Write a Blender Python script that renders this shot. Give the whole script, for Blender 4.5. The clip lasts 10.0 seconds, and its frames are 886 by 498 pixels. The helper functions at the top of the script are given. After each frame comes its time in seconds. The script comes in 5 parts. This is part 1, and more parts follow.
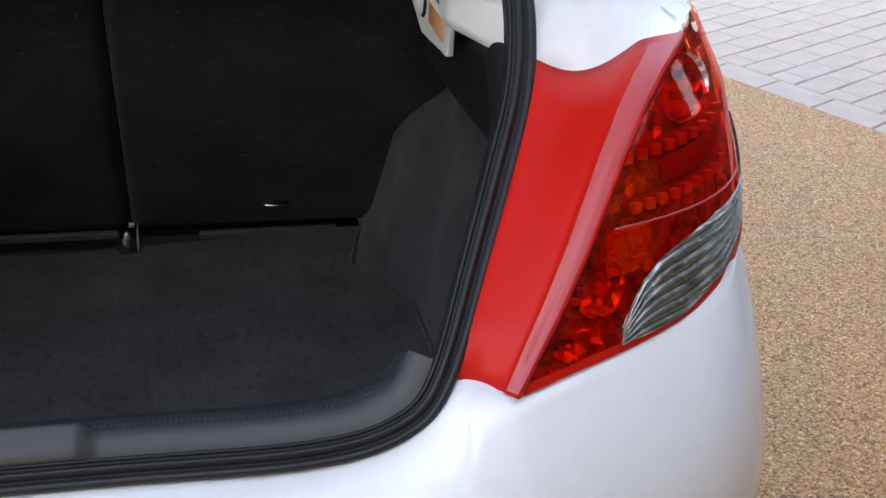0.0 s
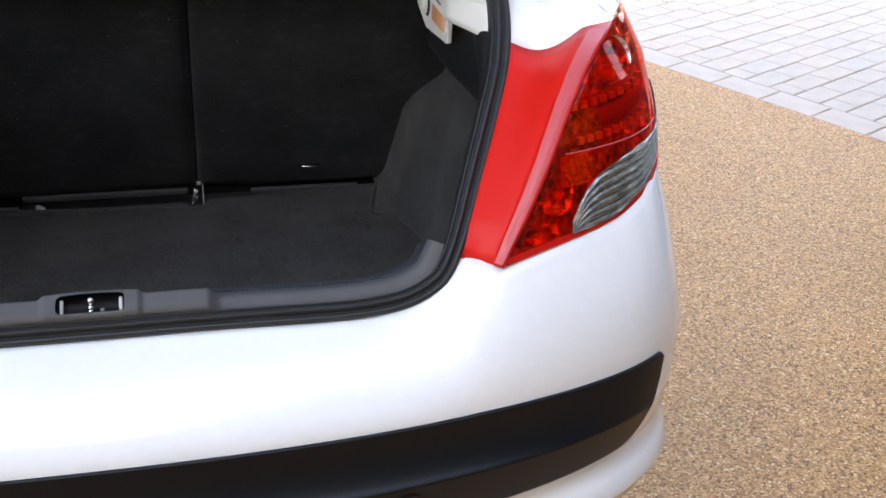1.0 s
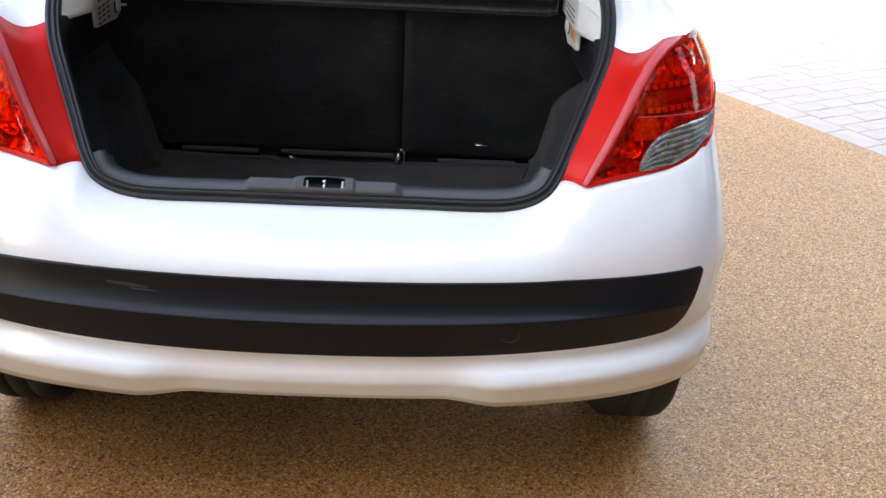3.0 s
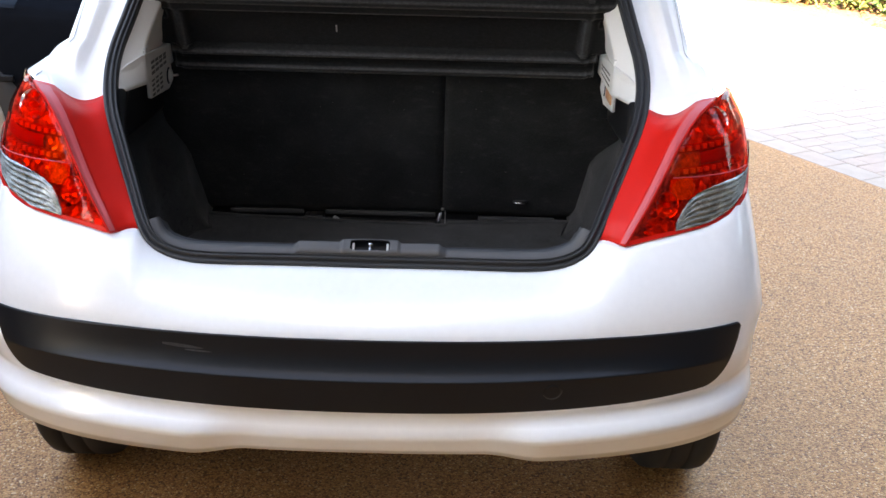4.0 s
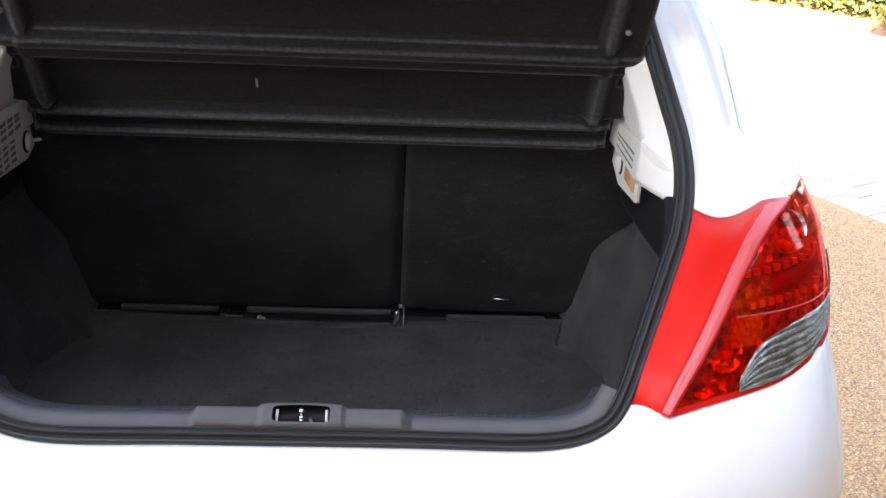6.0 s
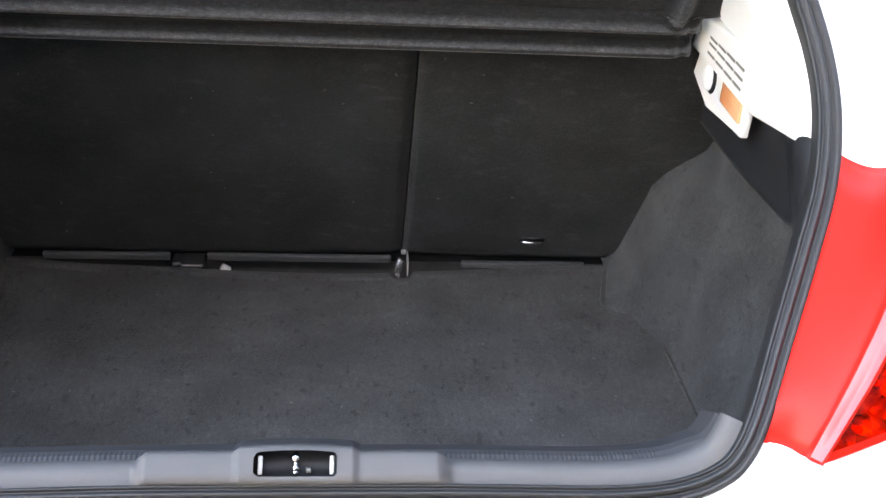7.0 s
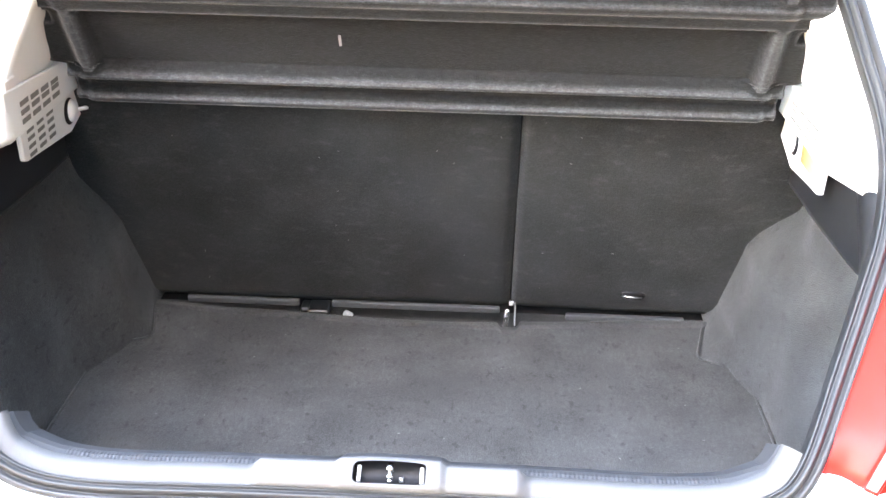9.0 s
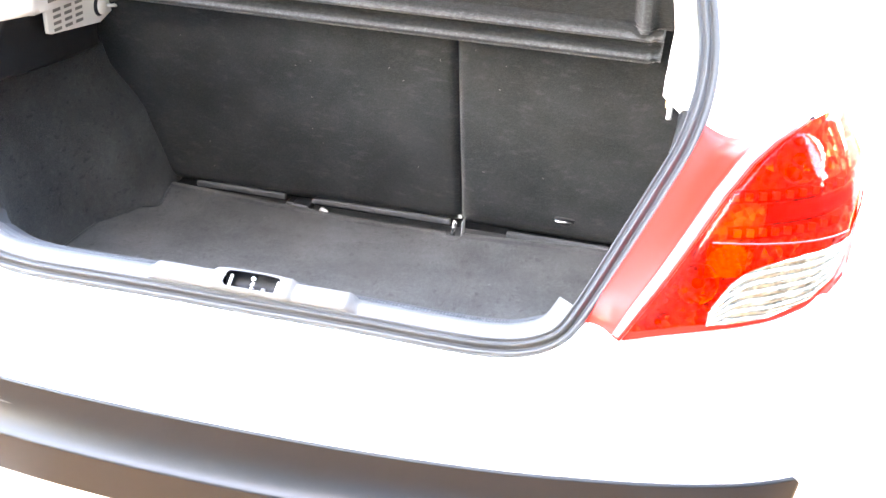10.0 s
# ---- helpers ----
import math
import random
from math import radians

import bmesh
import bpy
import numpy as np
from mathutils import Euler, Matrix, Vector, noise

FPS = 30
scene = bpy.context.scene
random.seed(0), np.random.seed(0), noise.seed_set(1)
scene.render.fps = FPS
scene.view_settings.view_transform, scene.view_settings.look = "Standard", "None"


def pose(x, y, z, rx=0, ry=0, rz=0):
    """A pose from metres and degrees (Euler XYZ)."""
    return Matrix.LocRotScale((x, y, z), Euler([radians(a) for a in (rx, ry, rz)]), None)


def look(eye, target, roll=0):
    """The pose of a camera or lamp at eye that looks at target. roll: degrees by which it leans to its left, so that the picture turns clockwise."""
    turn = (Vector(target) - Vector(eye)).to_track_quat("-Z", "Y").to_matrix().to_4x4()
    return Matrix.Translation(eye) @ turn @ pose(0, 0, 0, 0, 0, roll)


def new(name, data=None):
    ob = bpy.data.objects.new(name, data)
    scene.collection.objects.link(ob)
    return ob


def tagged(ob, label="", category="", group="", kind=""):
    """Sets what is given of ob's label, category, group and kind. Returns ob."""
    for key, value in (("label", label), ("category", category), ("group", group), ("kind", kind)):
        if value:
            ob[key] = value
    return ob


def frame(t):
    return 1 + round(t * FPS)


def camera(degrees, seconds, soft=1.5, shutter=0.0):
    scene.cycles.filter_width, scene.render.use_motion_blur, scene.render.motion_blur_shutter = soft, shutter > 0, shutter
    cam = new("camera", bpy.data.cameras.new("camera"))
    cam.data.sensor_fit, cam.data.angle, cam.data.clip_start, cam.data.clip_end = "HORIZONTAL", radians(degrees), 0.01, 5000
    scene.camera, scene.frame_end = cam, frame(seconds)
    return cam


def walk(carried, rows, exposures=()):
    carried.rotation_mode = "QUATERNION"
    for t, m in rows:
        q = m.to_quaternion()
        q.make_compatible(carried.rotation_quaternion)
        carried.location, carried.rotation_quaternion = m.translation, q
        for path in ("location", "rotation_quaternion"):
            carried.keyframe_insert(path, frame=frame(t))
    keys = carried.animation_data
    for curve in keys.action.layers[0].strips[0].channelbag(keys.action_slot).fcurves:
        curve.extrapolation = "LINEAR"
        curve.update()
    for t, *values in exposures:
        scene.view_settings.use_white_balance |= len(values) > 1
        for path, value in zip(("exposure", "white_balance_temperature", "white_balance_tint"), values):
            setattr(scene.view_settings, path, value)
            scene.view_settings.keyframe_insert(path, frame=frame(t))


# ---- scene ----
cam = camera(43.9, 10.0)
PATH = [
    (0, (0.27, -0.68, 1.413), (0.678, 1.028, 0.454), 3.3),
    (0.5, (0.219, -0.878, 1.488), (0.583, 0.84, 0.531), 0.1),
    (1, (0.133, -1.132, 1.532), (0.574, 0.577, 0.592), 2.8),
    (1.5, (0.134, -1.377, 1.56), (0.342, 0.408, 0.682), 6.7),
    (2, (0.146, -1.61, 1.596), (0.209, 0.202, 0.752), 3.8),
    (2.2, (0.122, -1.706, 1.589), (0.198, 0.108, 0.751), 3.6),
    (3.3, (0.176, -2.01, 1.626), (0.231, -0.177, 0.827), 2.5),
    (3.5, (0.171, -2.027, 1.65), (0.192, -0.185, 0.872), 2.2),
    (4, (0.152, -2.014, 1.657), (0.154, -0.158, 0.912), 1.5),
    (4.5, (0.136, -1.937, 1.666), (0.19, -0.084, 0.917), 1.6),
    (5, (0.119, -1.819, 1.652), (0.27, 0.008, 0.852), 1.6),
    (5.5, (0.136, -1.556, 1.65), (0.243, 0.281, 0.867), 1.7),
    (5.7, (0.136, -1.438, 1.652), (0.216, 0.409, 0.89), 2.5),
    (6.8, (0.042, -0.831, 1.565), (0.239, 0.934, 0.645), 3.9),
    (7, (0.041, -0.741, 1.543), (0.232, 0.987, 0.554), 4.0),
    (7.5, (0.05, -0.606, 1.526), (0.198, 1.087, 0.471), 4.8),
    (8, (0.04, -0.641, 1.534), (0.16, 1.067, 0.5), 4.6),
    (8.5, (0.013, -0.781, 1.552), (0.131, 0.959, 0.573), 3.1),
    (9, (0.1, -0.887, 1.575), (0.024, 0.909, 0.7), 1.1),
    (9.3, (0.216, -0.96, 1.569), (-0.07, 0.84, 0.746), 3.9),
    (9.5, (0.298, -1.014, 1.562), (-0.064, 0.772, 0.739), 3.4),
    (9.6, (0.352, -1.048, 1.562), (-0.039, 0.733, 0.74), 2.7),
    (10, (0.555, -1.194, 1.544), (0.179, 0.571, 0.682), 3.9),
]
STOPS = [(0.0, 3.0), (0.3, 3.25), (0.5, 3.45), (1.0, 3.4), (2.0, 3.4), (4.0, 3.4), (5.5, 3.56), (5.9, 3.75), (6.8, 4.5), (7.0, 4.95), (7.5, 5.85), (8.5, 6.42), (9.0, 6.68), (9.5, 7.05), (10.0, 7.02)]
EXPOSURES = [(t, stops, 8400 if t < 6 else 8700, 14) for t, stops in STOPS]
walk(cam, [(t, look(eye, target, roll)) for t, eye, target, roll in PATH], EXPOSURES)

# ---- light ----
SUN_ELEVATION, SUN_SIDE = 31.0, radians(-15)      # low behind the viewer, a little to the left
world = bpy.data.worlds.new("world")
scene.world = world
world.use_nodes = True
wt = world.node_tree
sky = wt.nodes.new("ShaderNodeTexSky")
sky.sky_type, sky.sun_disc = "NISHITA", False
sky.sun_elevation, sky.sun_rotation = radians(SUN_ELEVATION), radians(180) - SUN_SIDE
wt.nodes["Background"].inputs[1].default_value = 0.15
wt.links.new(sky.outputs[0], wt.nodes["Background"].inputs[0])
sun = new("sun", bpy.data.lights.new("sun", "SUN"))
sun.data.energy, sun.data.angle, sun.data.color = 5.0, radians(0.9), (1.0, 0.95, 0.86)
sun.matrix_world = look((math.sin(SUN_SIDE) * math.cos(radians(SUN_ELEVATION)), -math.cos(SUN_SIDE) * math.cos(radians(SUN_ELEVATION)), math.sin(radians(SUN_ELEVATION))), (0, 0, 0))


# ---- materials ----
def material(name, colour, rough=0.5, metal=0.0, dark=0.8, light=1.15, scale=20.0, fine=200.0, bump=0.0, depth=0.002, coat=0.0, coords="Object", spec=0.5):
    """A surface with colour varied at two scales and fine relief."""
    m = bpy.data.materials.new(name)
    m.use_nodes = True
    t = m.node_tree
    p = t.nodes["Principled BSDF"]
    p.inputs["Roughness"].default_value, p.inputs["Metallic"].default_value = rough, metal
    p.inputs["Coat Weight"].default_value, p.inputs["Coat Roughness"].default_value = coat, 0.04
    p.inputs["Specular IOR Level"].default_value = spec
    tc = t.nodes.new("ShaderNodeTexCoord")
    big, small = t.nodes.new("ShaderNodeTexNoise"), t.nodes.new("ShaderNodeTexNoise")
    big.inputs["Scale"].default_value, small.inputs["Scale"].default_value = scale, fine
    big.inputs["Detail"].default_value, small.inputs["Detail"].default_value = 5, 3
    for n in (big, small):
        t.links.new(tc.outputs[coords], n.inputs["Vector"])
    mix = t.nodes.new("ShaderNodeMath")
    mix.operation = "ADD"
    t.links.new(big.outputs["Fac"], mix.inputs[0])
    t.links.new(small.outputs["Fac"], mix.inputs[1])
    ramp = t.nodes.new("ShaderNodeMapRange")
    ramp.inputs["From Min"].default_value, ramp.inputs["From Max"].default_value = 0.6, 1.4
    ramp.inputs["To Min"].default_value, ramp.inputs["To Max"].default_value = dark, light
    t.links.new(mix.outputs[0], ramp.inputs["Value"])
    col = t.nodes.new("ShaderNodeVectorMath")
    col.operation = "SCALE"
    col.inputs[0].default_value = colour
    t.links.new(ramp.outputs[0], col.inputs["Scale"])
    t.links.new(col.outputs[0], p.inputs["Base Color"])
    if bump:
        b = t.nodes.new("ShaderNodeBump")
        b.inputs["Strength"].default_value, b.inputs["Distance"].default_value = bump, depth
        t.links.new(small.outputs["Fac"], b.inputs["Height"])
        t.links.new(b.outputs[0], p.inputs["Normal"])
    return m


WHITE = material("white_paint", (0.84, 0.84, 0.84), 0.25, dark=0.97, light=1.02, scale=6, fine=60, coat=0.6)
DULL_WHITE = material("dull_white_paint", (0.84, 0.84, 0.84), 0.7, dark=0.97, light=1.02, scale=6, fine=60, spec=0.1)
BLACK_PAINT = material("black_paint", (0.005, 0.006, 0.008), 0.35, spec=0.0)
# Bluish colour that stands in for sky reflected in the black shoulder.
SHOULDER_SKY = material("shoulder_sky_tint", (0.009, 0.013, 0.019), 0.5, spec=0.03)
DARK_GLASS = material("dark_car_glass", (0.008, 0.010, 0.013), 0.2, spec=0.004)
STRIP = material("black_textured_plastic", (0.0048, 0.0058, 0.0080), 0.38, dark=0.85, light=1.15, scale=12, fine=900, bump=0.12, depth=0.0005, spec=0.27)
RUBBER = material("black_rubber", (0.015, 0.0155, 0.0165), 0.50, scale=30, fine=300, bump=0.1)
TYRE = material("tyre_rubber", (0.013, 0.013, 0.0135), 0.75, scale=20, fine=300, bump=0.2)
RED_PANEL = material("red_satin_plastic", (0.66, 0.014, 0.009), 0.40, dark=0.95, light=1.05, scale=8, fine=500, bump=0.03, depth=0.0004, spec=0.2)
SILL = material("dark_grey_plastic", (0.098, 0.0955, 0.0955), 0.72, dark=0.92, light=1.08, scale=15, fine=700, bump=0.06, depth=0.0004, spec=0.2)
CARPET = material("charcoal_carpet", (0.0365, 0.0372, 0.0378), 0.95, dark=0.45, light=1.6, scale=9, fine=450, bump=0.7, depth=0.0015, spec=0.2)
SEAT_CARPET = material("black_seat_carpet", (0.0192, 0.0199, 0.0206), 0.95, dark=0.45, light=1.6, scale=9, fine=450, bump=0.6, depth=0.0015, spec=0.2)
SHELF = material("black_shelf_felt", (0.0092, 0.0099, 0.0109), 0.9, dark=0.55, light=1.5, scale=120, fine=420, bump=0.5, depth=0.002, spec=0.25)


RIB = material("dark_ribbed_plastic", (0.030, 0.031, 0.034), 0.6, dark=0.9, light=1.1, scale=15, fine=500, spec=0.3)


def worn(m, amount, stretch=(1, 1, 1), scale=45.0, low=0.60, high=0.66):
    """Adds sparse scuffs and brushed marks to a surface's colour."""
    t = m.node_tree
    p, tc, lay, n = t.nodes["Principled BSDF"], t.nodes.new("ShaderNodeTexCoord"), t.nodes.new("ShaderNodeMapping"), t.nodes.new("ShaderNodeTexNoise")
    lay.inputs["Scale"].default_value = stretch
    n.inputs["Scale"].default_value, n.inputs["Detail"].default_value, n.inputs["Roughness"].default_value = scale, 3, 0.6
    t.links.new(tc.outputs["Object"], lay.inputs[0])
    t.links.new(lay.outputs[0], n.inputs["Vector"])
    r = t.nodes.new("ShaderNodeMapRange")
    r.inputs["From Min"].default_value, r.inputs["From Max"].default_value = low, high
    r.inputs["To Min"].default_value, r.inputs["To Max"].default_value = 1.0, amount
    t.links.new(n.outputs["Fac"], r.inputs["Value"])
    old = p.inputs["Base Color"].links[0].from_socket
    s = t.nodes.new("ShaderNodeVectorMath")
    s.operation = "SCALE"
    t.links.new(old, s.inputs[0])
    t.links.new(r.outputs[0], s.inputs["Scale"])
    t.links.new(s.outputs[0], p.inputs["Base Color"])
    return m


def paler_edges(m, low, high, amount):
    """Paler colour along the raised edges of a moulding."""
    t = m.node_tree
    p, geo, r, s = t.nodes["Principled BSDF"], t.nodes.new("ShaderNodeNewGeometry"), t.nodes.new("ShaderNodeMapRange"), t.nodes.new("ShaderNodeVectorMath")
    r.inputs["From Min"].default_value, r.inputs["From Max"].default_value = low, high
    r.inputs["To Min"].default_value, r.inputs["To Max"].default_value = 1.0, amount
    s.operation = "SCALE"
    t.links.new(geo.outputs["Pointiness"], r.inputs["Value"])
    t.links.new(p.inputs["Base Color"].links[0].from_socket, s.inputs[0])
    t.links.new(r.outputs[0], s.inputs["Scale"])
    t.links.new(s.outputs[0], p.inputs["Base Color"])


paler_edges(SHELF, 0.502, 0.54, 5.5)
worn(CARPET, 0.66, (1.0, 0.6, 1.0), 75.0, 0.61, 0.66)
worn(CARPET, 1.14, (0.6, 2.0, 1.0), 22.0, 0.54, 0.72)
worn(SEAT_CARPET, 1.55, (0.7, 1, 1.6), 34.0, 0.56, 0.74)
worn(SEAT_CARPET, 1.2, (0.9, 1, 1.5), 130.0, 0.48, 0.66)
worn(CARPET, 1.2, (1.6, 0.8, 1), 120.0, 0.48, 0.66)
worn(SHELF, 1.6, (0.35, 1, 1.6), 260.0, 0.50, 0.70)
for felt, amount in ((SHELF, 0.22), (CARPET, 0.15), (SEAT_CARPET, 0.1)):
    felt.node_tree.nodes["Principled BSDF"].inputs["Sheen Weight"].default_value = amount
    felt.node_tree.nodes["Principled BSDF"].inputs["Sheen Roughness"].default_value = 0.35
LOWER = material("charcoal_plastic", (0.015, 0.0155, 0.017), 0.30, dark=0.9, light=1.1, scale=15, fine=500, bump=0.08, depth=0.0004)
CREAM = material("pale_grey_plastic", (0.69, 0.685, 0.655), 0.5, dark=0.96, light=1.03, scale=15, fine=600, bump=0.05, depth=0.0004)
DARK = material("black_plastic", (0.009, 0.009, 0.011), 0.55, scale=20, fine=400, spec=0.25)
CHROME = material("chrome", (0.7, 0.7, 0.7), 0.15, 1.0, dark=0.9, light=1.05)


def gravel_material(name):
    """Small rounded stones of mixed tan, brown and cream, set in resin."""
    m = material(name, (0.4, 0.25, 0.13), 0.55, spec=0.4)
    t = m.node_tree
    p, tc = t.nodes["Principled BSDF"], t.nodes.new("ShaderNodeTexCoord")
    stones, ramp, patch = t.nodes.new("ShaderNodeTexVoronoi"), t.nodes.new("ShaderNodeValToRGB"), t.nodes.new("ShaderNodeTexNoise")
    stones.inputs["Scale"].default_value = 190
    t.links.new(tc.outputs["Object"], stones.inputs["Vector"])
    split = t.nodes.new("ShaderNodeSeparateColor")
    t.links.new(stones.outputs["Color"], split.inputs[0])
    t.links.new(split.outputs[0], ramp.inputs[0])
    ramp.color_ramp.interpolation = "CONSTANT"
    tones = [(0.0, (0.175, 0.066, 0.018)), (0.10, (0.315, 0.130, 0.038)), (0.30, (0.440, 0.200, 0.060)), (0.56, (0.530, 0.257, 0.083)), (0.80, (0.590, 0.312, 0.118)), (0.95, (0.70, 0.46, 0.24))]
    e = ramp.color_ramp.elements
    e[0].position, e[1].position = tones[0][0], tones[1][0]
    for k, (at, c) in enumerate(tones):
        el = e[k] if k < 2 else e.new(at)
        el.position, el.color = at, (*c, 1)
    patch.inputs["Scale"].default_value, patch.inputs["Detail"].default_value = 1.3, 4
    t.links.new(tc.outputs["Object"], patch.inputs["Vector"])
    tone = t.nodes.new("ShaderNodeMapRange")
    tone.inputs["To Min"].default_value, tone.inputs["To Max"].default_value = 0.86, 1.24
    t.links.new(patch.outputs["Fac"], tone.inputs["Value"])
    dist = t.nodes.new("ShaderNodeMapRange")
    dist.inputs["From Min"].default_value, dist.inputs["From Max"].default_value = 0.25, 0.75
    dist.inputs["To Min"].default_value, dist.inputs["To Max"].default_value = 1.03, 0.7
    t.links.new(stones.outputs["Distance"], dist.inputs["Value"])
    both = t.nodes.new("ShaderNodeMath")
    both.operation = "MULTIPLY"
    t.links.new(tone.outputs[0], both.inputs[0])
    t.links.new(dist.outputs[0], both.inputs[1])
    col = t.nodes.new("ShaderNodeVectorMath")
    col.operation = "SCALE"
    t.links.new(ramp.outputs[0], col.inputs[0])
    t.links.new(both.outputs[0], col.inputs["Scale"])
    t.links.new(col.outputs[0], p.inputs["Base Color"])
    b = t.nodes.new("ShaderNodeBump")
    b.inputs["Strength"].default_value, b.inputs["Distance"].default_value = 0.7, 0.002
    b.invert = True
    t.links.new(stones.outputs["Distance"], b.inputs["Height"])
    t.links.new(b.outputs[0], p.inputs["Normal"])
    return m


RESIN = gravel_material("resin_bound_gravel")
SAND = material("joint_sand", (0.44, 0.375, 0.32), 0.95, scale=3, fine=90, bump=0.4)


def block_material(name):
    """Concrete paving blocks, each of its own grey, pink or blue-grey."""
    m = material(name, (0.4, 0.36, 0.35), 0.85, dark=0.82, light=1.12, scale=9, fine=160, bump=0.35, depth=0.002, coords="Object")
    t = m.node_tree
    scale_ = next(n for n in t.nodes if n.type == "VECT_MATH")
    info, ramp, isl = t.nodes.new("ShaderNodeObjectInfo"), t.nodes.new("ShaderNodeValToRGB"), t.nodes.new("ShaderNodeNewGeometry")
    add = t.nodes.new("ShaderNodeMath")
    add.operation = "ADD"
    wrap = t.nodes.new("ShaderNodeMath")
    wrap.operation = "FRACT"
    t.links.new(info.outputs["Random"], add.inputs[0])
    t.links.new(isl.outputs["Random Per Island"], add.inputs[1])
    t.links.new(add.outputs[0], wrap.inputs[0])
    t.links.new(wrap.outputs[0], ramp.inputs[0])
    e = ramp.color_ramp.elements
    e[0].color, e[1].color = (0.47, 0.405, 0.345, 1), (0.50, 0.425, 0.352, 1)
    for at, c in ((0.35, (0.495, 0.40, 0.335)), (0.6, (0.47, 0.41, 0.355)), (0.8, (0.505, 0.405, 0.34))):
        e.new(at).color = (*c, 1)
    t.links.new(ramp.outputs[0], scale_.inputs[0])
    return m


BLOCK = block_material("block_paving")
GLASSY = material("tinted_glass", (0.012, 0.014, 0.016), 0.05, spec=0.7)
BRICK = material("grey_brick", (0.17, 0.16, 0.155), 0.9, scale=4, fine=30, bump=0.3, depth=0.01)
# Dark colour of the unseen walls and screen added to block light.
BLOCKER = material("blocker_dark", (0.045, 0.041, 0.037), 0.85, scale=3, fine=40, bump=0.3, depth=0.01)
# Grey of the unseen wall that is added for its shade.
SHADE_WALL = material("shade_wall_grey", (0.158, 0.162, 0.168), 0.9, scale=2, fine=40, bump=0.2, depth=0.01)


def lens_material(name, tint, gloss=0.03):
    """A thin glossy cover that tints what is seen through it."""
    m = bpy.data.materials.new(name)
    m.use_nodes = True
    t = m.node_tree
    t.nodes.remove(t.nodes["Principled BSDF"])
    through_, shine, mix, fresnel = (t.nodes.new(n) for n in ("ShaderNodeBsdfTransparent", "ShaderNodeBsdfGlossy", "ShaderNodeMixShader", "ShaderNodeFresnel"))
    through_.inputs["Color"].default_value = (*tint, 1)
    shine.inputs["Roughness"].default_value = gloss
    fresnel.inputs["IOR"].default_value = 1.45
    noise_, bump_ = t.nodes.new("ShaderNodeTexNoise"), t.nodes.new("ShaderNodeBump")
    noise_.inputs["Scale"].default_value = 25
    bump_.inputs["Strength"].default_value, bump_.inputs["Distance"].default_value = 0.05, 0.002
    t.links.new(noise_.outputs["Fac"], bump_.inputs["Height"])
    t.links.new(bump_.outputs[0], shine.inputs["Normal"])
    half_ = t.nodes.new("ShaderNodeMath")
    half_.operation, half_.inputs[1].default_value = "MULTIPLY", 0.5
    t.links.new(fresnel.outputs[0], half_.inputs[0])
    t.links.new(half_.outputs[0], mix.inputs[0])
    t.links.new(through_.outputs[0], mix.inputs[1])
    t.links.new(shine.outputs[0], mix.inputs[2])
    t.links.new(mix.outputs[0], t.nodes["Material Output"].inputs["Surface"])
    return m


LENS = lens_material("red_lens", (1.0, 0.10, 0.045))
AMBER_LENS = lens_material("amber_lens", (1.0, 0.22, 0.07))
CLEAR = lens_material("clear_lens", (0.93, 0.92, 0.88))


def facet_material(name, colour, scale, strength, rough=0.12):
    """Pressed metal reflector broken into small facets."""
    m = material(name, colour, rough, 0.95, dark=0.18, light=2.0, scale=30, fine=90)
    t = m.node_tree
    p, tc = t.nodes["Principled BSDF"], t.nodes.new("ShaderNodeTexCoord")
    cells, mixed, geo = t.nodes.new("ShaderNodeTexVoronoi"), t.nodes.new("ShaderNodeVectorMath"), t.nodes.new("ShaderNodeNewGeometry")
    cells.inputs["Scale"].default_value = scale
    t.links.new(tc.outputs["Object"], cells.inputs["Vector"])
    off = t.nodes.new("ShaderNodeVectorMath")
    off.operation = "SUBTRACT"
    off.inputs[1].default_value = (0.5, 0.5, 0.5)
    t.links.new(cells.outputs["Color"], off.inputs[0])
    mixed.operation = "MULTIPLY_ADD"
    mixed.inputs[1].default_value = (strength, strength, strength)
    t.links.new(off.outputs[0], mixed.inputs[0])
    t.links.new(geo.outputs["Normal"], mixed.inputs[2])
    unit = t.nodes.new("ShaderNodeVectorMath")
    unit.operation = "NORMALIZE"
    t.links.new(mixed.outputs[0], unit.inputs[0])
    t.links.new(unit.outputs[0], p.inputs["Normal"])
    return m


REFLECTOR = facet_material("pressed_reflector", (0.95, 0.92, 0.88), 95, 1.0, 0.16)
REFLECTOR.node_tree.nodes["Principled BSDF"].inputs["Metallic"].default_value = 0.55
BOWL_METAL = facet_material("bowl_reflector", (0.95, 0.93, 0.9), 150, 1.1, 0.1)
BOWL_METAL.node_tree.nodes["Principled BSDF"].inputs["Metallic"].default_value = 0.65
RIBBED = material("ribbed_reflector", (0.55, 0.55, 0.53), 0.25, 0.85, dark=0.2, light=1.6, scale=55, fine=160)
PALE_RED = material("pale_red_plastic", (0.56, 0.075, 0.08), 0.4, dark=0.93, light=1.07, scale=14, fine=400)
DULL_RED = material("dull_red_plastic", (0.62, 0.26, 0.10), 0.3, dark=0.35, light=1.6, scale=45, fine=200)
CHIP = material("pale_led", (0.92, 0.78, 0.66), 0.3)
AMBER = material("amber_edge", (0.70, 0.46, 0.18), 0.12, coat=0.5)
TRAY = material("dark_red_tray", (0.48, 0.20, 0.15), 0.4)
DEEP_RED = material("deep_red_plastic", (0.50, 0.10, 0.08), 0.3)
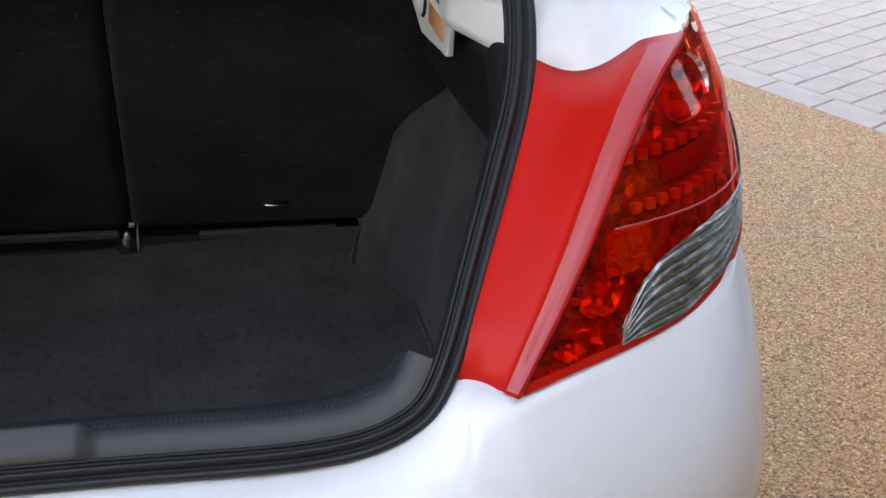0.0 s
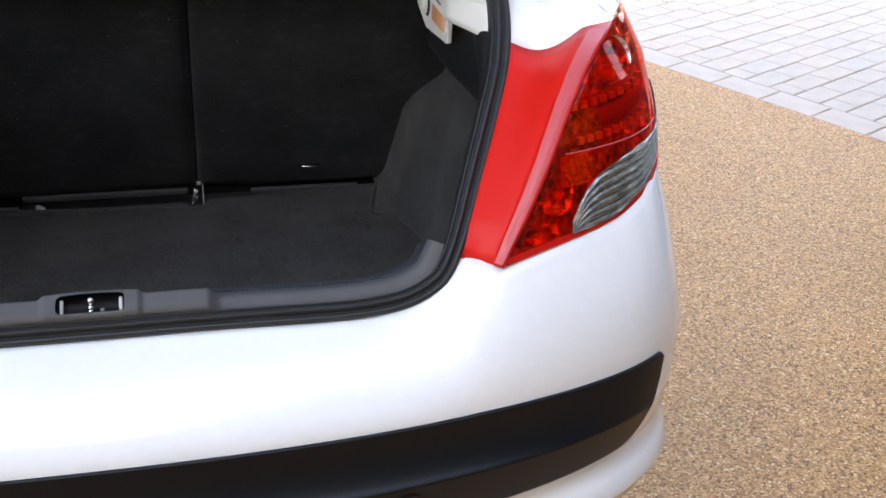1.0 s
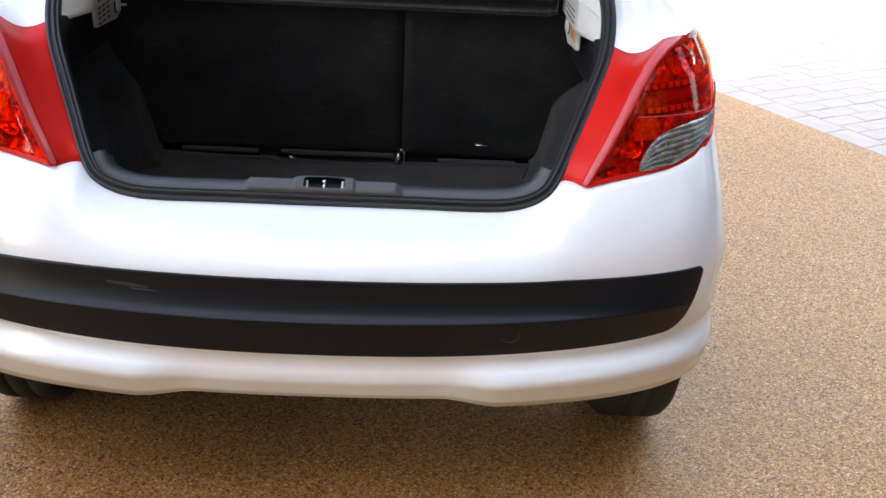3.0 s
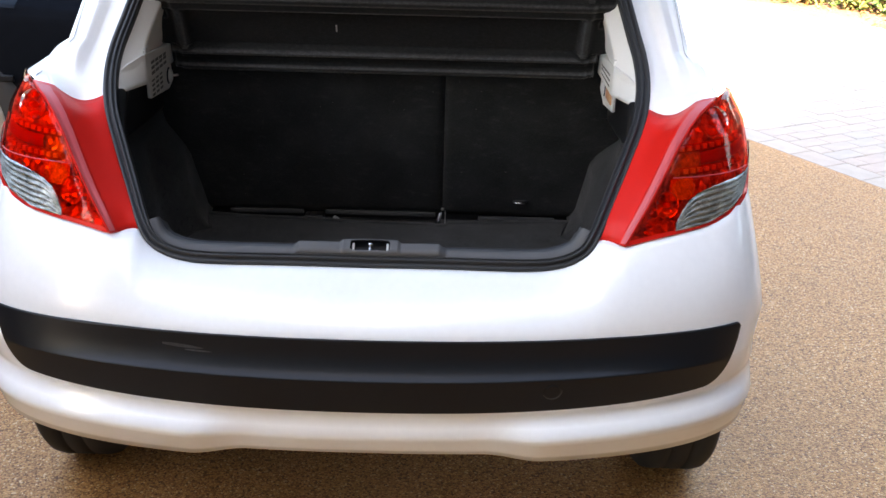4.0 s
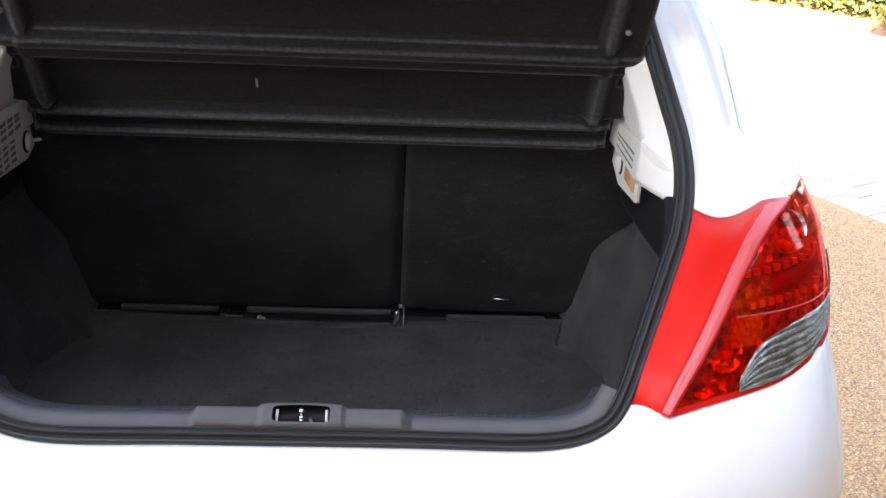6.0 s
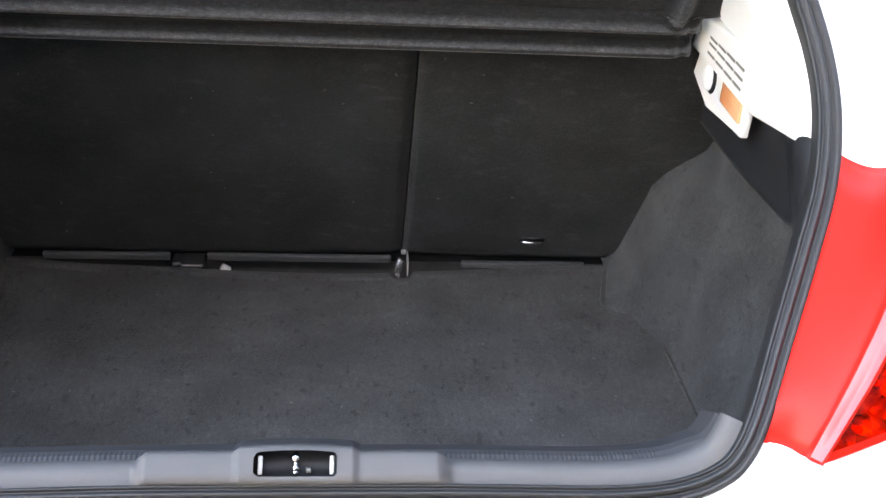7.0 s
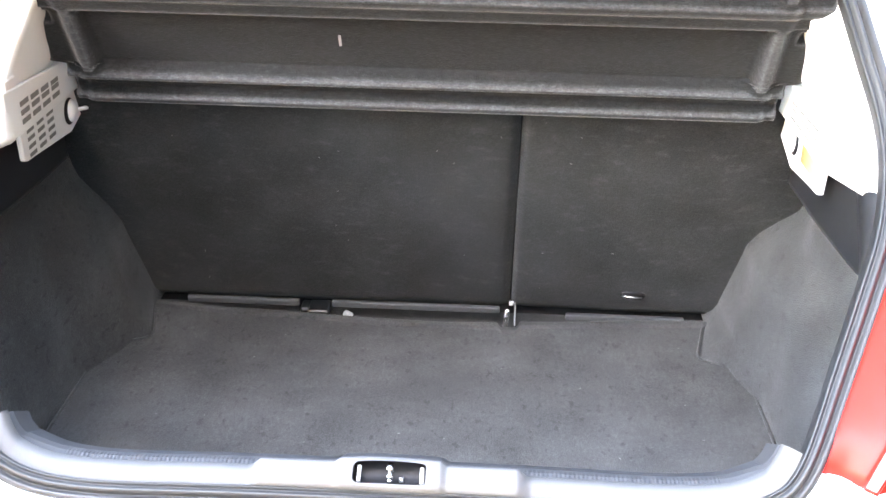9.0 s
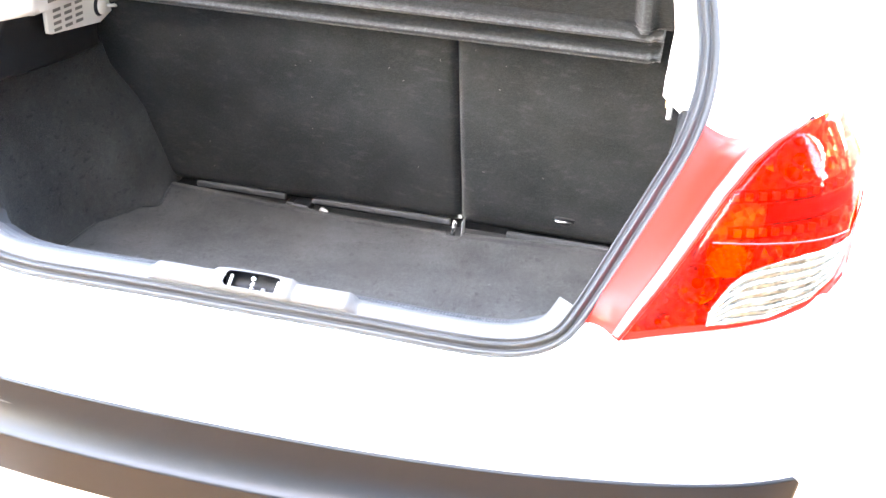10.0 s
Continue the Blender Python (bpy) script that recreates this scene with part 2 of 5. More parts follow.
ORANGE = material("orange_reflector", (0.98, 0.62, 0.26), 0.25, 0.3, dark=0.55, light=1.4, scale=70, fine=220)
FLAP = material("flap_vinyl", (0.036, 0.0375, 0.040), 0.7)
WINDOW = lens_material("tinted_window", (0.55, 0.58, 0.57))
ALLOY = material("silver_alloy", (0.5, 0.5, 0.52), 0.3, 0.9)


# ---- mesh helpers ----
def part(name, geometry, mat, parent=None, label="", smooth=True, solid=0.0, bevel=0.0, offset=-1.0):
    """Links (verts, faces) as one mesh object under a thing or a part."""
    verts, faces = geometry
    me = bpy.data.meshes.new(name)
    me.from_pydata([tuple(v) for v in verts], [], faces)
    bm = bmesh.new()
    bm.from_mesh(me)
    bmesh.ops.remove_doubles(bm, verts=bm.verts, dist=1e-5)
    bmesh.ops.recalc_face_normals(bm, faces=bm.faces) if not solid else None
    bm.to_mesh(me)
    bm.free()
    me.materials.append(mat)
    me.polygons.foreach_set("use_smooth", [smooth] * len(me.polygons))
    ob = new(name, me)
    if parent:
        ob.parent = parent
    if label:
        tagged(ob, label)
    if solid:
        mod = ob.modifiers.new("solid", "SOLIDIFY")
        mod.thickness, mod.offset = solid, offset
    if bevel:
        mod = ob.modifiers.new("bevel", "BEVEL")
        mod.width, mod.segments, mod.limit_method, mod.angle_limit = bevel, 3, "ANGLE", radians(35)
    return ob


def thing(name, label, category, at=(0, 0, 0), group="", kind=""):
    ob = new(name)
    ob.location = at
    return tagged(ob, label, category, group, kind)


def grid(fn, nu, nv):
    """A sheet from fn(u, v), u and v from 0 to 1."""
    verts = [fn(i / nu, j / nv) for j in range(nv + 1) for i in range(nu + 1)]
    w = nu + 1
    faces = [(j * w + i, j * w + i + 1, (j + 1) * w + i + 1, (j + 1) * w + i) for j in range(nv) for i in range(nu)]
    return verts, faces


def framed(fn, nu, nv, hole):
    """A sheet with the cells left out whose middle (u, v) lies in the hole."""
    v, f = grid(fn, nu, nv)
    keep = [face for k, face in enumerate(f) if not hole((k % nu + 0.5) / nu, (k // nu + 0.5) / nv)]
    return v, keep


def box(x0, x1, y0, y1, z0, z1):
    v = [(x, y, z) for z in (z0, z1) for y in (y0, y1) for x in (x0, x1)]
    return v, [(0, 2, 3, 1), (4, 5, 7, 6), (0, 1, 5, 4), (2, 6, 7, 3), (0, 4, 6, 2), (1, 3, 7, 5)]


def join(*geometries):
    verts, faces = [], []
    for v, f in geometries:
        n = len(verts)
        verts += list(v)
        faces += [tuple(i + n for i in face) for face in f]
    return verts, faces


def flip(geometry):
    """The mirror image across the middle of the car."""
    v, f = geometry
    return [(-p[0], p[1], p[2]) for p in v], [tuple(reversed(face)) for face in f]


def moved(geometry, m):
    v, f = geometry
    return [tuple(m @ Vector(p)) for p in v], f


def smooth_path(points, n):
    """n + 1 points on a Catmull-Rom curve through the given ones."""
    p = [Vector(q) for q in points]
    p = [2 * p[0] - p[1]] + p + [2 * p[-1] - p[-2]]
    out = []
    for k in range(n + 1):
        s = k / n * (len(p) - 3)
        i = min(int(s), len(p) - 4)
        t = s - i
        a, b, c, d = p[i : i + 4]
        out.append(0.5 * (2 * b + (c - a) * t + (2 * a - 5 * b + 4 * c - d) * t * t + (3 * b - a - 3 * c + d) * t ** 3))
    return out


def sweep(path, ups, profile, closed_profile=False, ends=True):
    """A profile of (aside, up) swept along a path; ups gives the up direction at each point."""
    verts, faces, m = [], [], len(profile)
    for k, p in enumerate(path):
        along = (path[min(k + 1, len(path) - 1)] - path[max(k - 1, 0)]).normalized()
        up = (ups[k] - along * ups[k].dot(along)).normalized()
        side = along.cross(up)
        verts += [p + side * a + up * b for a, b in profile]
    span = m if closed_profile else m - 1
    for k in range(len(path) - 1):
        for i in range(span):
            a, b = k * m + i, k * m + (i + 1) % m
            faces.append((a, b, b + m, a + m))
    if closed_profile and ends:
        faces += [tuple(range(m)), tuple(reversed(range((len(path) - 1) * m, len(path) * m)))]
    return verts, faces


def tube(points, r, n=8):
    pts = [Vector(p) for p in points]
    ring = [(r * math.cos(2 * math.pi * k / n), r * math.sin(2 * math.pi * k / n)) for k in range(n)]
    along = (pts[-1] - pts[0]).normalized()
    up = Vector((0, 0, 1)) if abs(along.z) < 0.9 else Vector((0, 1, 0))
    return sweep(pts, [up] * len(pts), ring, True)


def lathe(profile, n=48):
    """Rings of (radius, x) turned about the x axis."""
    verts = [(x, r * math.cos(2 * math.pi * k / n), r * math.sin(2 * math.pi * k / n)) for r, x in profile for k in range(n)]
    faces = [(j * n + k, j * n + (k + 1) % n, (j + 1) * n + (k + 1) % n, (j + 1) * n + k) for j in range(len(profile) - 1) for k in range(n)]
    return verts, faces


def step(a, b, x):
    t = min(1.0, max(0.0, (x - a) / (b - a)))
    return t * t * (3 - 2 * t)


def lerp(a, b, t):
    return a + (b - a) * t


# ---- ground ----
EDGE = Vector((2.27, 3.06))          # a point on the border between the gravel and the paving
EDGE_DIR = Vector((-0.47, 0.85)).normalized()
ground = tagged(part("ground", ([(-400, -400, -0.02), (400, -400, -0.02), (400, 400, -0.02), (-400, 400, -0.02)], [(0, 1, 2, 3)]), SAND), "grey earth under the drive and beyond", "ground", kind="structure")


def drive_outline(side, far=14.0, wide=12.0):
    a, b = EDGE - EDGE_DIR * far, EDGE + EDGE_DIR * far
    n = Vector((EDGE_DIR.y, -EDGE_DIR.x)) * side
    return [a, b, b + n * wide, a + n * wide]


def slab(outline, z0, z1):
    n = len(outline)
    v = [(p[0], p[1], z) for z in (z0, z1) for p in outline]
    return v, [tuple(range(n, 2 * n)), tuple(reversed(range(n)))] + [(i, (i + 1) % n, n + (i + 1) % n, n + i) for i in range(n)]


driveway = tagged(part("driveway", slab(drive_outline(-1), -0.03, 0.0), RESIN, smooth=False), "tan resin-bound gravel driveway", "driveway", kind="structure")
paving = tagged(part("paving", slab(drive_outline(1), -0.03, -0.010), SAND, smooth=False), "pale grey block paving beside the gravel drive", "paving", kind="structure")

# ---- unseen wall added behind the viewer to lay shade over the car ----
# Outline cut so that its shadow leaves the far paving sunlit.
shade_outline = [(-5.2, 0), (16, 0), (16, 4.5), (6.0, 9.73), (1.6, 9.4), (0.46, 7.55), (-0.09, 6.47), (-0.42, 5.75), (-1.0, 5.7), (-1.7, 7.2), (-2.9, 9.5), (-5.2, 6.6)]
ng = len(shade_outline)
shade_wall = tagged(part("unseen_shade_wall", ([(x, -5.0 - d, z) for d in (0, 0.3) for x, z in shade_outline], [tuple(range(ng)), tuple(reversed(range(ng, 2 * ng)))] + [(i, i + ng, (i + 1) % ng + ng, (i + 1) % ng) for i in range(ng)]), SHADE_WALL, smooth=False), "unseen plain grey wall with two peaks, added to shade the car", "wall", kind="structure")

# Unseen walls added to cut light from the right; the gap shapes reflections.
tagged(part("side_blocker", join(box(4.3, 4.6, -4.98, 0.62, 0.0, 8.0), box(4.4, 4.45, 0.63, 1.17, 0.0, 1.25), box(4.3, 4.6, 1.18, 3.3, 0.0, 8.0)), BLOCKER, smooth=False), "unseen dark side walls with a gap between, added to block light", "wall", kind="structure")

# Unseen boards added on the left to hold back low light and reflections.
fence = tagged(part("unseen_screen", join(*[box(-2.66 + 0.008 * (k % 2), -2.60, -1.65 + 0.15 * k, -1.505 + 0.15 * k, 0.0, 1.9) for k in range(24)]), BLOCKER, smooth=False), "unseen low dark screen added beside the drive to block light", "fence", kind="structure")

garden_wall = tagged(part("garden_wall", join(box(-14, 9.0, 15.0, 15.3, -0.02, 4.0), box(9.0, 9.3, 0.2, 15.3, -0.02, 2.0)), BRICK, smooth=False), "plain grey brick wall closing the garden", "wall", kind="structure")

# ---- the white car ----
car = thing("hatchback", "white hatchback car with open tailgate and empty boot", "car")
N_PLAN, M_PLAN, DEPTH = 2.5, 4.2, 0.5


def plan(theta, yc, w, depth=DEPTH):
    """A point of the rounded outline of the tail, from the middle (0) to the flank (90 degrees)."""
    return w * math.sin(theta) ** (2 / N_PLAN), yc + depth * (1 - max(0.0, math.cos(theta)) ** (2 / M_PLAN))


def bow(x, yc, w):
    return yc + DEPTH * (1 - max(0.0, 1 - min(1.0, abs(x) / w) ** N_PLAN) ** (1 / M_PLAN))


# rows of the bumper from below: height in the middle, y in the middle, half width, rise to the corner and its quicker share
ROWS = [
    (0.385, 0.10, 0.857, 0.031, 0.003),
    (0.380, -0.008, 0.881, 0.011, 0.003),
    (0.437, -0.042, 0.874, 0.044, -0.020),
    (0.480, -0.036, 0.874, 0.038, -0.009),
    (0.504, -0.048, 0.874, 0.032, 0.002),
    (0.586, -0.067, 0.867, 0.034, -0.029),
    (0.663, -0.043, 0.884, 0.018, -0.022),
]
TOP_X = [0, 0.30, 0.36, 0.40, 0.43, 0.46, 0.479, 0.526, 0.58, 0.64, 0.704, 0.76, 0.788, 0.802, 0.818, 0.833]
TOP_Z = [0.766, 0.769, 0.771, 0.778, 0.789, 0.809, 0.832, 0.830, 0.840, 0.848, 0.856, 0.873, 0.896, 0.925, 0.965, 1.0]
TOP_Y = [0.083, 0.064, 0.061, 0.060, 0.060, 0.062, 0.065, 0.040, 0.043, 0.045, 0.047, 0.051, 0.057, 0.065, 0.077, 0.089]


def bumper_row(k, theta):
    z, yc, w, rise, lift = ROWS[k]
    x, y = plan(theta, yc, w)
    out = step(0.25, 0.38, x)
    if k in (1, 2):
        y -= (0.008, 0.032)[k - 1] * out
        z += 0.004 * out * (k == 2)
        z -= 0.017 * out * (k == 1)
    return Vector((x, y, z + rise * (x / 0.8) ** 2 + lift * (x / 0.8) ** 4))


def bumper_top(theta):
    w = 0.877 - 0.0515 * step(0.9, 1.42, theta)
    x = w * math.sin(theta) ** (2 / N_PLAN)
    return Vector((x, plan(theta, float(np.interp(x, TOP_X, TOP_Y)), w)[1], float(np.interp(x, TOP_X, TOP_Z))))


def bumper(theta, v):
    """A point of the tail: v from 0 at the lower lip over 6 at the strip's upper edge to 7 at the boot's edge."""
    if v > 7:
        return bumper(theta, 7) + Vector((0, 0.035, 0.004)) * (v - 7)
    if v >= 6:
        a, b, t = bumper_row(6, theta), bumper_top(theta), v - 6
        p = a.lerp(b, t)
        p.y = lerp(a.y, b.y, t ** 1.9)
        return p
    i = min(int(v), 5)
    p = bumper_row(i, theta).lerp(bumper_row(i + 1, theta), v - i)
    if i == 5:
        p.y += 0.013 * math.sin(math.pi * (v - 5) ** 0.66) * (1 - step(0.42, 0.76, p.x))
    return p


THETA_END = radians(84.5)
VS = [0, 0.5, 1, 1.25, 1.5, 1.75, 2, 2.5, 3, 3.5, 4, 4.5, 5, 5.03, 5.07, 5.125, 5.18, 5.25, 5.375, 5.5, 5.625, 5.75, 5.875, 6] + [6 + k / 14 for k in range(1, 15)] + [7.1, 8]


def bumper_sheet(sign):
    nt = 110
    return grid(lambda u, v: (lambda p: (sign * p.x, p.y, p.z))(bumper(THETA_END * u, VS[round(v * (len(VS) - 1))])), nt, len(VS) - 1)


rear_bumper = part("rear_bumper", join(bumper_sheet(1), flip(bumper_sheet(1))), WHITE, car)


STRIP_END = math.asin((0.790 / 0.884) ** (N_PLAN / 2))


def strip_point(u, w):
    """The dark strip, which follows the bumper and curves up at its ends."""
    sign = -1 if u < 0.5 else 1
    a = abs(2 * u - 1)
    theta = a * STRIP_END
    x = bumper_row(5, theta).x
    e = min(1.0, max(0.0, (x - 0.705) / 0.071))
    low = 4 + 1.85 * (1 - math.sqrt(1 - e * e))
    high = 6.02 - 0.12 * max(0.0, (e - 0.86) / 0.14) ** 2
    p = bumper(theta, lerp(low, high, w))
    d = Vector((0.3 * x / 0.8, -1, 0)).normalized() * 0.005
    return (sign * (p.x + d.x), p.y + d.y, p.z)


bumper_strip = part("bumper_strip", grid(strip_point, 200, 72), STRIP, car, "black textured plastic protective strip", solid=0.006)


def on_strip(x, v, out=0.0056):
    """A point on the strip's face, or out metres proud of the bumper under it."""
    p = bumper(math.asin((abs(x) / 0.872) ** (N_PLAN / 2)), v)
    return Vector((math.copysign(p.x, x), p.y - out, p.z))


def scuff(name, x0, x1, v0, v1, thick):
    """A rubbed patch on the strip, with ragged ends."""
    at = lambda u, w: on_strip(lerp(x0, x1, u), lerp(v0, v1, u) + thick * (w - 0.5) * math.sin(math.pi * min(1.0, 0.1 + u)) ** 0.5)
    return part(name, grid(at, 16, 4), SCUFF_GLINT, bumper_strip)


# Paler grey for the rubbed patches and for the painted rim highlight.
SCUFF_GLINT = material("scuff_and_glint_plastic", (0.030, 0.033, 0.037), 0.55, dark=0.3, light=1.5, scale=60, fine=500)
scuff("scuff", -0.405, -0.315, 5.66, 5.58, 0.10)
scuff("scuff", -0.36, -0.30, 5.52, 5.50, 0.05)


def cap_point(u, v):
    """The round towing-eye cover: a disc with a rounded rim, set in a narrow gap."""
    r = 0.019 * v
    c = on_strip(0.385 + r * math.cos(2 * math.pi * u), 4.62 + r * math.sin(2 * math.pi * u) / 0.084, 0.0062 + 0.0016 * (1 - step(0.84, 1.0, v)))
    return tuple(c)


tow_cover = part("tow_cover", grid(cap_point, 40, 12), STRIP, bumper_strip, "round black towing-eye cover")
# Highlight on the cover's lower rim, painted as a thin pale arc.
part("cover_rim_glint", tube([on_strip(0.385 + 0.0195 * math.cos(a), 4.62 + 0.0195 * math.sin(a) / 0.084, 0.0062) for a in [math.radians(200 + 5 * k) for k in range(35)]], 0.0006, 6), SCUFF_GLINT, tow_cover)

# opening of the boot, right half from the middle of the sill up to the roof
OPENING = [(0, 0.085, 0.769), (0.16, 0.082, 0.771), (0.30, 0.076, 0.773), (0.36, 0.077, 0.775), (0.40, 0.079, 0.781), (0.434, 0.084, 0.793), (0.461, 0.094, 0.811), (0.485, 0.118, 0.845), (0.521, 0.18, 0.905), (0.558, 0.245, 0.970),
           (0.588, 0.305, 1.03), (0.602, 0.365, 1.09), (0.600, 0.42, 1.145), (0.585, 0.48, 1.205), (0.566, 0.55, 1.275), (0.535, 0.64, 1.37), (0.47, 0.70, 1.42), (0.28, 0.725, 1.437), (0, 0.73, 1.44)]
NORMAL = Vector((0, -0.73, 0.68))
half = smooth_path(OPENING, 120)
loop = [Vector((-p.x, p.y, p.z)) for p in reversed(half[1:])] + half
SEAL_PROFILE = [(-0.010, -0.014), (0.000, -0.006), (0.000, 0.001), (0.002, 0.0045), (0.006, 0.0055), (0.0095, 0.0045), (0.0115, 0.001), (0.0135, 0.001), (0.0155, 0.006), (0.0185, 0.0095), (0.0215, 0.009), (0.0235, 0.005), (0.025, 0.0035), (0.0265, 0.0045), (0.0285, 0.0075), (0.0305, 0.0065), (0.0315, 0.002), (0.032, -0.014)]


def seal_geometry():
    """The ribbed seal, narrower along the sill than up the sides."""
    verts, faces, m = [], [], len(SEAL_PROFILE)
    for k, p in enumerate(loop):
        along = (loop[min(k + 1, len(loop) - 1)] - loop[max(k - 1, 0)]).normalized()
        up = (NORMAL - along * NORMAL.dot(along)).normalized()
        side = along.cross(up)
        wide = lerp(0.80, 0.98, step(0.79, 0.98, p.z))
        verts += [p - side * a * wide + up * b for a, b in SEAL_PROFILE]
    faces = [(k * m + i, k * m + i + 1, (k + 1) * m + i + 1, (k + 1) * m + i) for k in range(len(loop) - 1) for i in range(m - 1)]
    return verts, faces


seal = part("boot_seal", seal_geometry(), RUBBER, car, "black ribbed rubber seal")


# ---- tail lights, red panels and rear pillars ----
def tail_w(z):
    return float(np.interp(z, [0.83, 0.90, 0.95, 1.03, 1.10, 1.2], [0.865, 0.855, 0.842, 0.825, 0.79, 0.77]))


def tail_y(x, z):
    w = tail_w(z)
    return bow(min(x, 0.9985 * w), float(np.interp(z, [0.83, 0.95, 1.10, 1.2], [0.040, 0.072, 0.125, 0.20])), w)


def border(b):
    """The edge between tail light and red panel, from below."""
    z = 0.832 + 0.264 * b
    x = float(np.interp(z, [0.83, 0.908, 0.972, 1.016, 1.052, 1.076, 1.096], [0.528, 0.576, 0.612, 0.637, 0.664, 0.692, 0.730]))
    return Vector((x, tail_y(x, z), z))


def on_light(x, z, out):
    """A point of the light's cover, or out metres proud of it."""
    g = min(1.0, max(0.0, (x - 0.55) / 0.26))
    return Vector((x + 0.5 * out * g, tail_y(x, z) - out, z + 0.3 * out))


def light_point(a, b, out=0.0):
    g, x = 1 - (1 - a) ** 1.5, 0.67
    for _ in range(4):
        low = float(np.interp(x if b == 0 else lerp(0.526, 0.832, g), TOP_X, TOP_Z)) + 0.002
        z = lerp(low, lerp(1.096, 1.102, g), b)
        edge = border(min(1.0, max(0.0, (z - 0.832) / 0.264))).x
        x = lerp(edge, lerp(0.988 * tail_w(z), 0.774, b ** 4), g)
    return on_light(x, z, out)


RISING = [p for p in half if p.x > 0.40]


def opening_at(z):
    """The point of the boot's edge at a height, on the rising side."""
    for a, b in zip(RISING, RISING[1:]):
        if a.z <= z <= b.z:
            return a.lerp(b, (z - a.z) / max(1e-6, b.z - a.z))
    return (RISING[0] if z < RISING[0].z else RISING[-1]).copy()


def panel_point(a, b):
    z = lerp(0.838, 1.056, b)
    left, right = opening_at(z), border(b)
    left += Vector((-0.004, 0.0, 0.003))
    p = left.lerp(right, a)
    p.z -= 0.022 * b ** 3 * math.sin(math.pi * min(1, a * 1.4)) * (a < 0.714)
    p += Vector((-0.3, -0.6, 0.5)) * 0.012 * step(0.0, 0.15, b) * (1 - step(0.84, 1.0, b)) * math.sin(math.pi * min(1, a / 0.9)) ** 0.6
    p += Vector((0, -0.002, -0.007)) * (1 - step(0.0, 0.06, b)) * (1 - a)
    ridge = 0.5 * step(0.755, 0.785, a) + 0.5 * max(0.0, (a - 0.785) / 0.215)
    p += Vector((-0.35, -0.75, 0.35)) * (0.014 * ridge - 0.006 * math.sin(math.pi * min(1, a / 0.755)))
    return p


def pillar_row(c):
    """A level line of the rear pillar, from the boot's edge outwards: c from 0 at the panel to 1 at the roof."""
    s = lerp(1.056, 1.40, c)
    inner = opening_at(s)
    outer = Vector((np.interp(c, [0, 0.14, 0.28, 0.55, 1], [0.764, 0.732, 0.700, 0.679, 0.60]), np.interp(c, [0, 0.14, 0.28, 0.55, 1], [0.352, 0.42, 0.485, 0.60, 0.80]), np.interp(c, [0, 0.14, 0.28, 0.55, 1], [1.104, 1.125, 1.137, 1.25, 1.43])))
    return inner, outer


def pillar_point(a, c):
    inner, outer = pillar_row(c)
    if c == 0:
        p = panel_point(a * 1.0, 1.0) if a < 0.97 else outer
        return p + Vector((0, 0.0004, -0.002))
    p = inner.lerp(outer, a)
    lift = 0.020 * step(0.30, 0.46, a) + 0.008 * step(0.60, 0.74, a) - 0.008 * math.sin(math.pi * min(1, a / 0.34)) * (a < 0.34)
    lift += 0.012 * math.sin(math.pi * a) * step(0.0, 0.3, c)
    lift *= step(0.0, 0.22, c) * (1 - step(0.86, 1.0, a))
    return p + Vector((0.4, -0.7, 0.5)) * lift


def clear_point(a, b, out, grow=0.0):
    x = lerp(0.634 - grow, 0.822, a)
    low = float(np.interp(x, TOP_X, TOP_Z)) + 0.010
    high = float(np.interp(x, [0.630, 0.642, 0.655, 0.674, 0.690, 0.718, 0.772, 0.83], [0.864, 0.888, 0.908, 0.922, 0.928, 0.934, 0.940, 0.950])) + grow
    return on_light(x, lerp(low - grow, max(high, low + 0.001), b), out)


AXLES, TYRE_R, ARCH_R = (0.64, 3.18), 0.305, 0.355


def belt(y):
    return 1.10 - 0.05 * (y - 0.4)


def flank_x(y, z):
    w = 0.872 - 0.03 * (abs(y - 1.9) / 1.9) ** 3 - 0.16 * step(3.2, 4.1, y)
    up = max(0.0, (z - 0.70) / (belt(y) - 0.70))
    w -= 0.024 * (1 - step(0.30, 0.75, y))
    return w - 0.10 * up ** 2.2 - 0.05 * max(0.0, (0.45 - z) / 0.25) ** 2


BOWL = [(0.0, -0.012), (0.010, -0.011), (0.018, -0.006), (0.023, 0.002), (0.025, 0.004)]
BULB = [(0.0, 0.006), (0.004, 0.005), (0.006, 0.001), (0.006, -0.004), (0.004, -0.010)]


